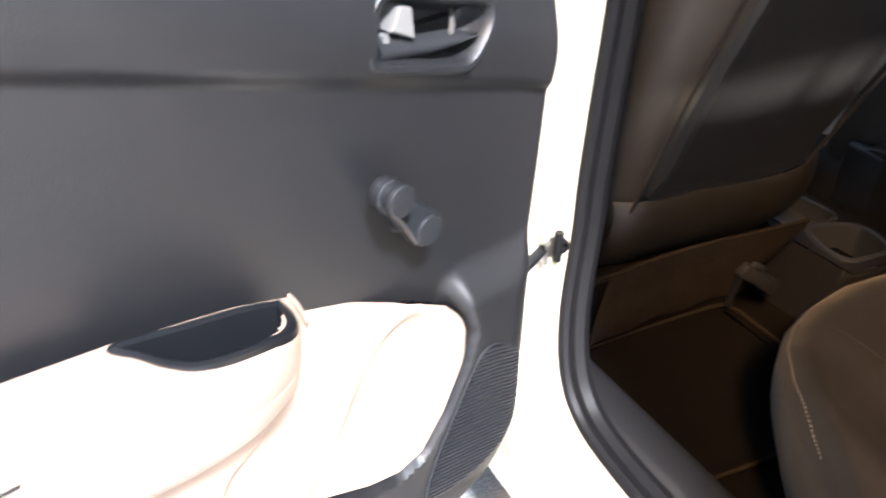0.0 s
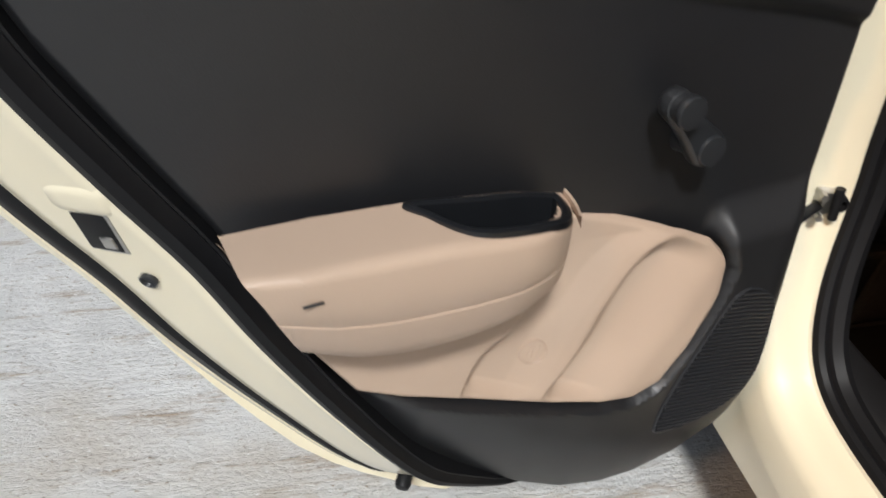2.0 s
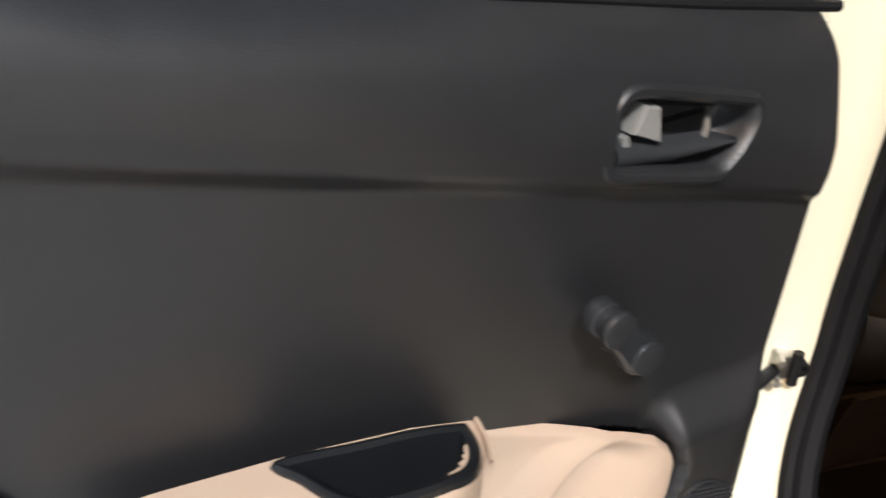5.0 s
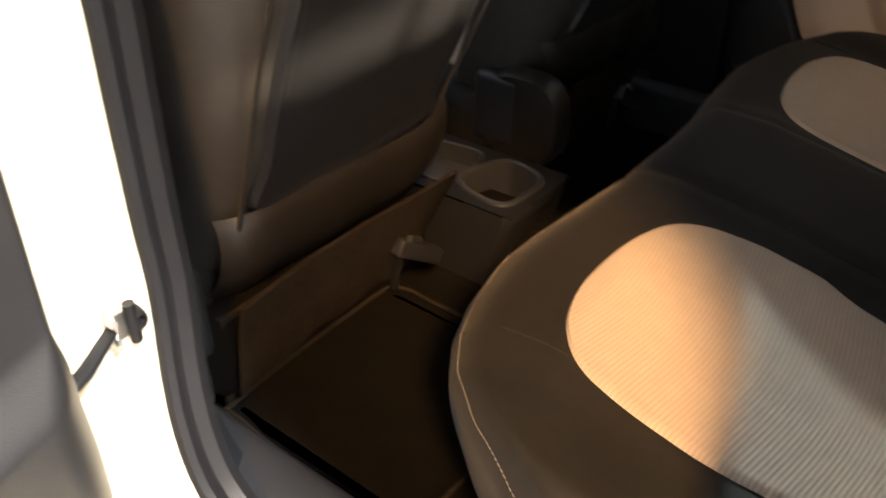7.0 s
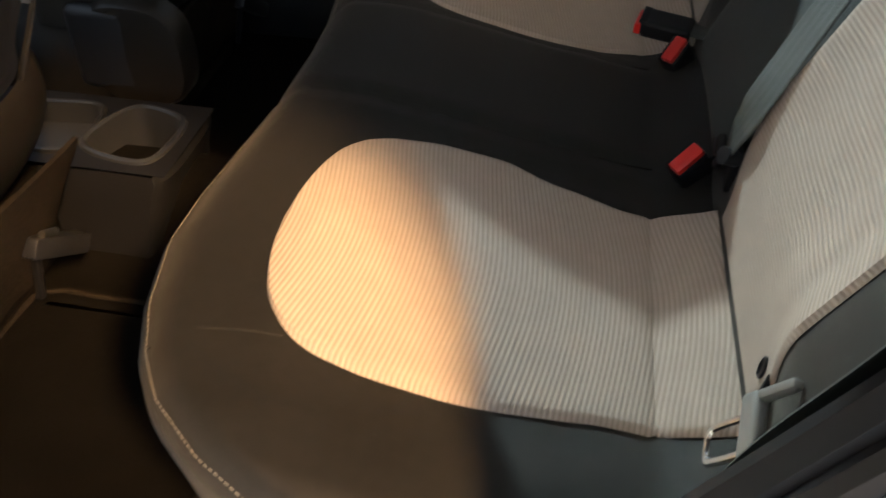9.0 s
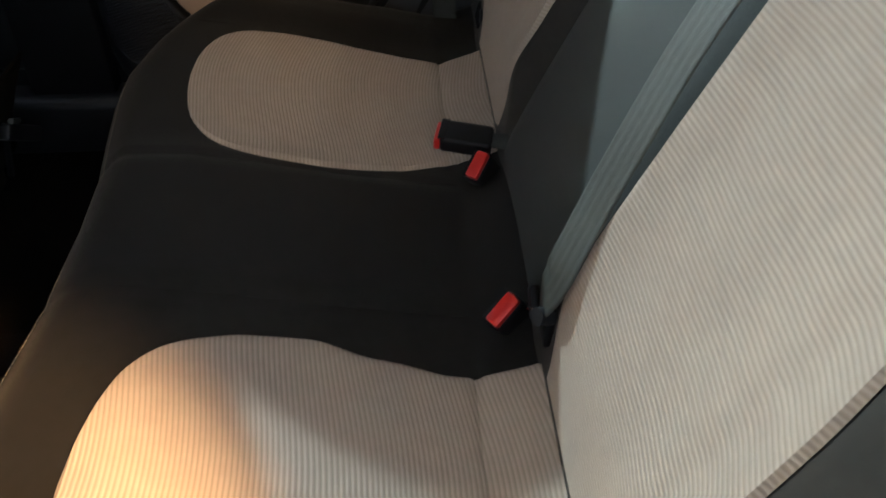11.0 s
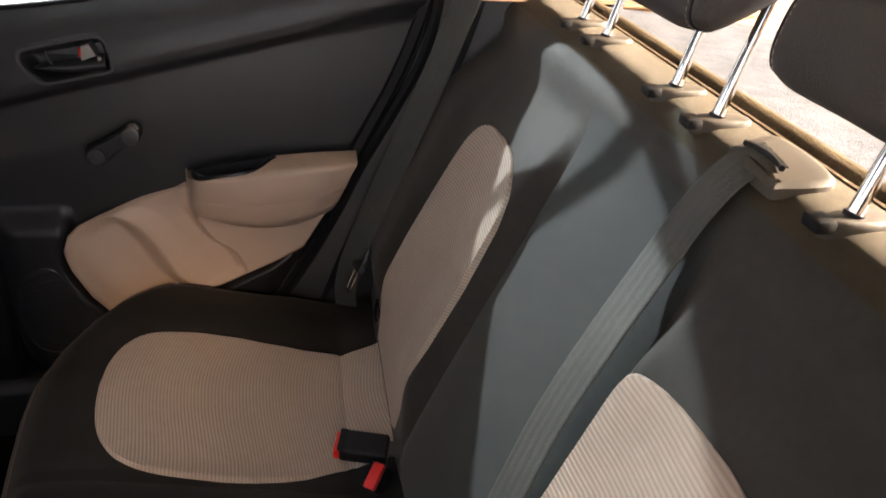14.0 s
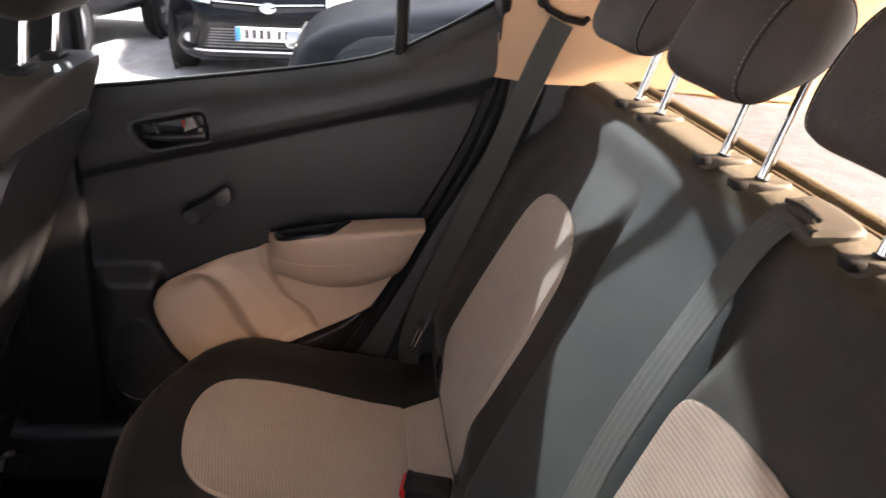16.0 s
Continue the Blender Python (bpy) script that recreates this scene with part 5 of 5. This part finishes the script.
def console_top(u, v):
    y = 0.632 + 0.618 * u
    return ((2 * v - 1) * 0.088, y, TOPZ + 0.0)


def console_keep(i, j):
    p = console_top((i + 0.5) / 120, (j + 0.5) / 40)
    return not inside(p[:2], cupl) and not inside(p[:2], trayl)


part("console_top", surf(console_top, 120, 40, console_keep), M_RUBBER, console)
part("cup_holder", tub(cupl, lambda x, y, h: (x, y, TOPZ + h), [(-0.010, -0.002), (-0.008, 0.004), (-0.003, 0.006), (0.001, 0.003), (0.003, -0.006), (0.010, -0.075)]), M_KNOB, console, "dark grey rimmed cup holder")
part("tray", tub(trayl, lambda x, y, h: (x, y, TOPZ + h), [(-0.008, -0.002), (-0.006, 0.005), (-0.002, 0.006), (0.001, 0.003), (0.004, -0.03)]), M_KNOB, console, "dark grey tray")
part("hand_brake", tube([(0.0, 0.98, 0.43), (0.0, 1.05, 0.46), (0.0, 1.18, 0.50)], [0.016, 0.015, 0.018], 12), M_KNOB, console)
mat1 = thing("floor_mat", "dark brown carpet floor mat with a raised pale edge", "floor mat")
ml = curve([(-0.56, 0.74), (-0.53, 0.775), (-0.25, 0.778), (-0.21, 0.755), (-0.205, 0.70), (-0.20, 0.50), (-0.25, 0.46), (-0.52, 0.46), (-0.56, 0.50)], 50, closed=True)
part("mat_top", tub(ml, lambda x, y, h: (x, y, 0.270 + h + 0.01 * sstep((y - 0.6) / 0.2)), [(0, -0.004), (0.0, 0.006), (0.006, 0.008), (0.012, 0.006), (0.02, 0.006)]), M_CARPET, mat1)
part("mat_edge", tube([(p[0], p[1], 0.280 + 0.01 * sstep((p[1] - 0.6) / 0.2)) for p in ml], 0.0035, 6, closed=True), M_FLAP, mat1, "brown overlocked edge")

# ---------------------------------------------------------------- parked cars


def parked_car(label, at, paint, plate=True, tall=0.0, axles=(0.80, 3.35), lamp_from=0.46, lens=None):
    """A parked car, its front at the origin facing -y, length along +y."""
    car = thing("parked_car", label, "parked car", "parked cars")
    nose_z = [0.17, 0.21, 0.26, 0.32, 0.44, 0.50, 0.56, 0.62, 0.68, 0.73, 0.77, 0.81]
    nose_y = [0.10, 0.015, 0.0, 0.02, 0.015, 0.0, 0.005, 0.03, 0.08, 0.16, 0.27, 0.45]

    def nose(x, z, lift):
        """A point on the front of the car."""
        back = 0.46 * max(0.0, (abs(x) - 0.42) / 0.43) ** 2.3
        return (x, lerp(nose_z, nose_y, z) + back - lift, z + tall)

    def shell(u, v):
        x = 0.85 * (2 * v - 1)
        if u < 0.7:
            z0 = 0.17 + 0.16 * max(0.0, (abs(x) - 0.55) / 0.30) ** 2
            return nose(x, z0 + (0.81 - z0) * u / 0.7, 0)
        t = (u - 0.7) / 0.3
        p = nose(x, 0.81, 0)
        return (x, p[1] + (1.25 - p[1]) * t, p[2] + 0.14 * t - 0.03 * t * t + 0.02 * (1 - (x / 0.85) ** 2) * t - 0.05 * max(0.0, (abs(x) - 0.72) / 0.13) ** 2)

    part("front_shell", surf(shell, 60, 60), paint, car)
    rings = []
    for y, w, z0, z1 in ((0.84, 0.852, 0.20, 0.82), (1.0, 0.86, 0.20, 0.87), (1.3, 0.86, 0.20, 0.93), (2.0, 0.87, 0.20, 0.99), (3.0, 0.87, 0.20, 1.01), (3.7, 0.85, 0.22, 1.02), (4.0, 0.80, 0.28, 0.98), (4.1, 0.70, 0.36, 0.85)):
        ring = []
        for k in range(32):
            a = 2 * math.pi * k / 32
            ca, sa = math.cos(a), math.sin(a)
            px = w * math.copysign(abs(ca) ** 0.35, ca)
            pz = (z0 + z1 + tall * 1.4) / 2 + (z1 + tall * 0.6 - z0) / 2 * math.copysign(abs(sa) ** 0.5, sa)
            ring.append((px * (1 - 0.05 * sstep((pz - 0.7) / 0.4) + 0.012 * math.exp(-(((pz - 0.62 - tall) / 0.03) ** 2))), y, pz))
        rings.append(ring)
    part("body", loft(rings), paint, car)
    cab = []
    for y, w, z in ((1.15, 0.74, 0.94), (1.55, 0.70, 1.20), (1.95, 0.62, 1.43), (2.5, 0.61, 1.49), (3.2, 0.60, 1.46), (3.7, 0.60, 1.32), (3.95, 0.68, 1.0)):
        cab.append([(x * w, y, zz) for x, zz in ((-1.13, 0.90 + tall), (-1.08, 0.97 + tall), (-1.0, z + tall - 0.06 * (z > 1.1)), (-0.85, z + tall), (0.85, z + tall), (1.0, z + tall - 0.06 * (z > 1.1)), (1.08, 0.97 + tall), (1.13, 0.90 + tall))])
    part("cabin_glass", loft(cab, closed=False), M_DARKGLASS, car, "dark car windows")
    part("roof", surf(lambda u, v: ((-0.62 + 1.24 * v), 1.92 + 1.5 * u, 1.455 + tall + 0.045 * math.sin(3.1 * u) - 0.03 * abs(2 * v - 1) ** 3), 8, 8, thick=0.02), paint, car)
    grow = 1 + 0.4 * tall
    for sx in (-1, 1):
        for wy in axles:
            prof = [(0.20, -0.09), (0.29, -0.10), (0.315, -0.07), (0.32, 0.0), (0.315, 0.07), (0.29, 0.10), (0.20, 0.09)]
            hub = Vector((sx * 0.80, wy, 0.32 * grow))

            def spin(x, r, a):
                return hub + Vector((sx * x, grow * r * math.cos(a), grow * r * math.sin(a)))

            turn = [2 * math.pi * k / 40 for k in range(41)]
            part("wheel_arch", loft([[spin(x, r, a) for x, r in ((0.066, 0.34), (0.076, 0.345), (0.076, 0.385), (0.060, 0.39))] for a in turn], closed=False), M_RUBBER, car, "black wheel arch lip")
            wheel = part("wheel", loft([[spin(x, r, a) for r, x in prof] for a in turn], closed=False), M_TYRE, car, "black tyre")
            part("rim", loft([[spin(x, r, a) for a in turn[:-1]] for x, r in ((0.02, 0.222), (0.090, 0.218), (0.092, 0.205), (0.055, 0.195), (0.045, 0.08), (0.045, 0.02))]), M_ALLOY, wheel, "silver alloy wheel")
            for k in range(6):
                a = 2 * math.pi * k / 6 + 0.3
                ring = []
                for r, w, x in ((0.03, 0.035, 0.090), (0.10, 0.024, 0.088), (0.17, 0.030, 0.082), (0.205, 0.048, 0.078)):
                    c, d = spin(x, r, a), spin(x, r, a + math.pi / 2) - spin(x, 0, a)
                    d = Vector((0, -math.sin(a), math.cos(a))) * w * grow
                    ring.append([c - d, c + d, c + d - Vector((sx * 0.025, 0, 0)), c - d - Vector((sx * 0.025, 0, 0))])
                part("spoke", loft(ring), M_ALLOY, wheel)
            # black disc over the closed rim stands in for shade between the spokes
            part("spoke_shade", loft([[spin(x, r, a) for a in turn[:-1]] for x, r in ((0.052, 0.19), (0.056, 0.19), (0.056, 0.07))]), M_RUBBER, wheel, "black disc for the shade behind the spokes")
        lamp_patch = surf(lambda u, v, sx=sx: nose(sx * (lamp_from + (0.82 - lamp_from) * v), 0.625 + 0.03 * v + (0.10 + 0.03 * v) * u, 0.005 + 0.018 * math.sin(3.14 * u) * math.sin(3.14 * min(1, v + 0.05))), 10, 16)
        head = part("headlamp", lamp_patch, lens or M_LAMPGLASS, car, "clear headlamp" if lens is None else "dark smoked headlamp")
        part("headlamp_rim", tube([nose(sx * (lamp_from + (0.82 - lamp_from) * v), 0.620 + 0.03 * v, 0.006) for v in np.linspace(0, 1, 12)], 0.007, 6), M_RUBBER, head)
        part("fog_recess", surf(lambda u, v, sx=sx: nose(sx * (0.60 + 0.17 * v - 0.06 * u), 0.30 + 0.17 * u * (1 - 0.4 * v), 0.006), 6, 8), M_RUBBER, car, "black fog lamp recess")
        part("fog_lamp", tube([nose(sx * 0.655, 0.345, -0.02), nose(sx * 0.655, 0.345, 0.014)], 0.036, 14), M_LAMPGLASS, car)
        part("intake_edge", tube([nose(sx * w, z, 0.008) for w, z in ((0.56, 0.285), (0.50, 0.40), (0.47, 0.485))], 0.010, 8), M_DGREY, car)
        part("front_wing", surf(lambda u, v, sx=sx: (sx * (0.847 + 0.010 * math.sin(3.14 * v)), 0.50 + 0.90 * u, tall + 0.27 + (lerp([0.49, 0.54, 0.62, 0.73, 0.91, 1.40], [0.62, 0.68, 0.73, 0.77, 0.80, 0.915], 0.50 + 0.90 * u) - 0.27) * v), 16, 10), paint, car)
        part("wing_mirror", box((sx * 0.93, 1.45, 1.0 + tall), (0.16, 0.09, 0.11), 0.03, 3), paint, car)
    part("lower_grille", surf(lambda u, v: nose((2 * v - 1) * (0.55 - 0.08 * u), 0.285 + 0.20 * u, 0.004), 8, 24), M_RUBBER, car, "black lower grille")
    for k in range(7):
        z = 0.295 + 0.023 * k
        part("grille_slat", tube([nose(x, z, 0.008) for x in np.linspace(-0.50 + 0.006 * k, 0.50 - 0.006 * k, 15)], 0.006, 6), M_GREYSLAT, car)
    part("upper_grille", surf(lambda u, v: nose((2 * v - 1) * 0.44, 0.565 + 0.035 * abs(2 * v - 1) + (0.045 - 0.02 * abs(2 * v - 1)) * u, 0.005), 6, 20), M_RUBBER, car, "black upper grille")
    part("chrome_strip", tube([nose(x, 0.628 + 0.02 * abs(x) / 0.44, 0.010) for x in np.linspace(-0.44, 0.44, 17)], 0.007, 6), M_CHROME, car)
    part("bumper_trim", tube([nose(x, 0.262, 0.004) for x in np.linspace(-0.60, 0.60, 17)], 0.008, 6), M_ALLOY, car, "bright bumper strip")
    part("badge", loft([[(0.062 * r * math.cos(a), -0.022 - h, 0.612 + tall + 0.042 * r * math.sin(a)) for a in (2 * math.pi * k / 22 for k in range(22))] for r, h in ((1.0, -0.05), (1.0, 0.004), (0.8, 0.012), (0.1, 0.014))]), M_CHROME, car, "oval chrome badge")
    if plate:
        pl = part("number_plate", box((0, -0.020, 0.405 + tall), (0.52, 0.012, 0.112), 0.004), M_PLATE, car, "white number plate with dark bars")
        part("plate_band", box((-0.236, -0.028, 0.405 + tall), (0.045, 0.004, 0.108), 0.001), M_PLATEBLUE, pl, "blue plate band")
        for k in range(7):
            part("plate_bar", box((-0.17 + 0.058 * k + (0.025 if k > 3 else 0), -0.028, 0.405 + tall), (0.034, 0.004, 0.070), 0.001), M_DARKBAR, pl)
    car.matrix_world = at
    return car


M_GREYSLAT = material("grey_grille_plastic", (0.07, 0.07, 0.075), rough=0.35, vary=0.1)
parked_car("glossy black hatchback facing the cream car, white plate", pose(6.12, 0.80, 0, 0, 0, -90), M_CARPAINT)
parked_car("dark grey tall car parked side on with silver wheels", pose(5.91, 3.47, 0, 0, 0, -99.5), M_DGREY, plate=False, tall=0.22, axles=(0.80, 2.95))
parked_car("glossy black car parked in the next bay, nose forward", pose(3.50, 0.42, 0, 0, 0, 180), M_NEARPAINT, plate=False, tall=0.12, lamp_from=0.71, lens=M_DARKGLASS)
parked_car("blue-grey car parked behind with a white plate", pose(6.2, -3.6, 0, 0, 0, -60), M_BLUE)

boards = thing("timber_boards", "weathered timber boards lying on the concrete", "timber")
for k in range(3):
    part("board", box((-2.75 - 0.03 * k, 2.05 + 0.13 * k, 0.02 + 0.002 * k), (0.9, 0.11, 0.035), 0.004, rot=pose(0, 0, 0, 0, 0, 20 + 3 * k)), M_WOOD, boards)
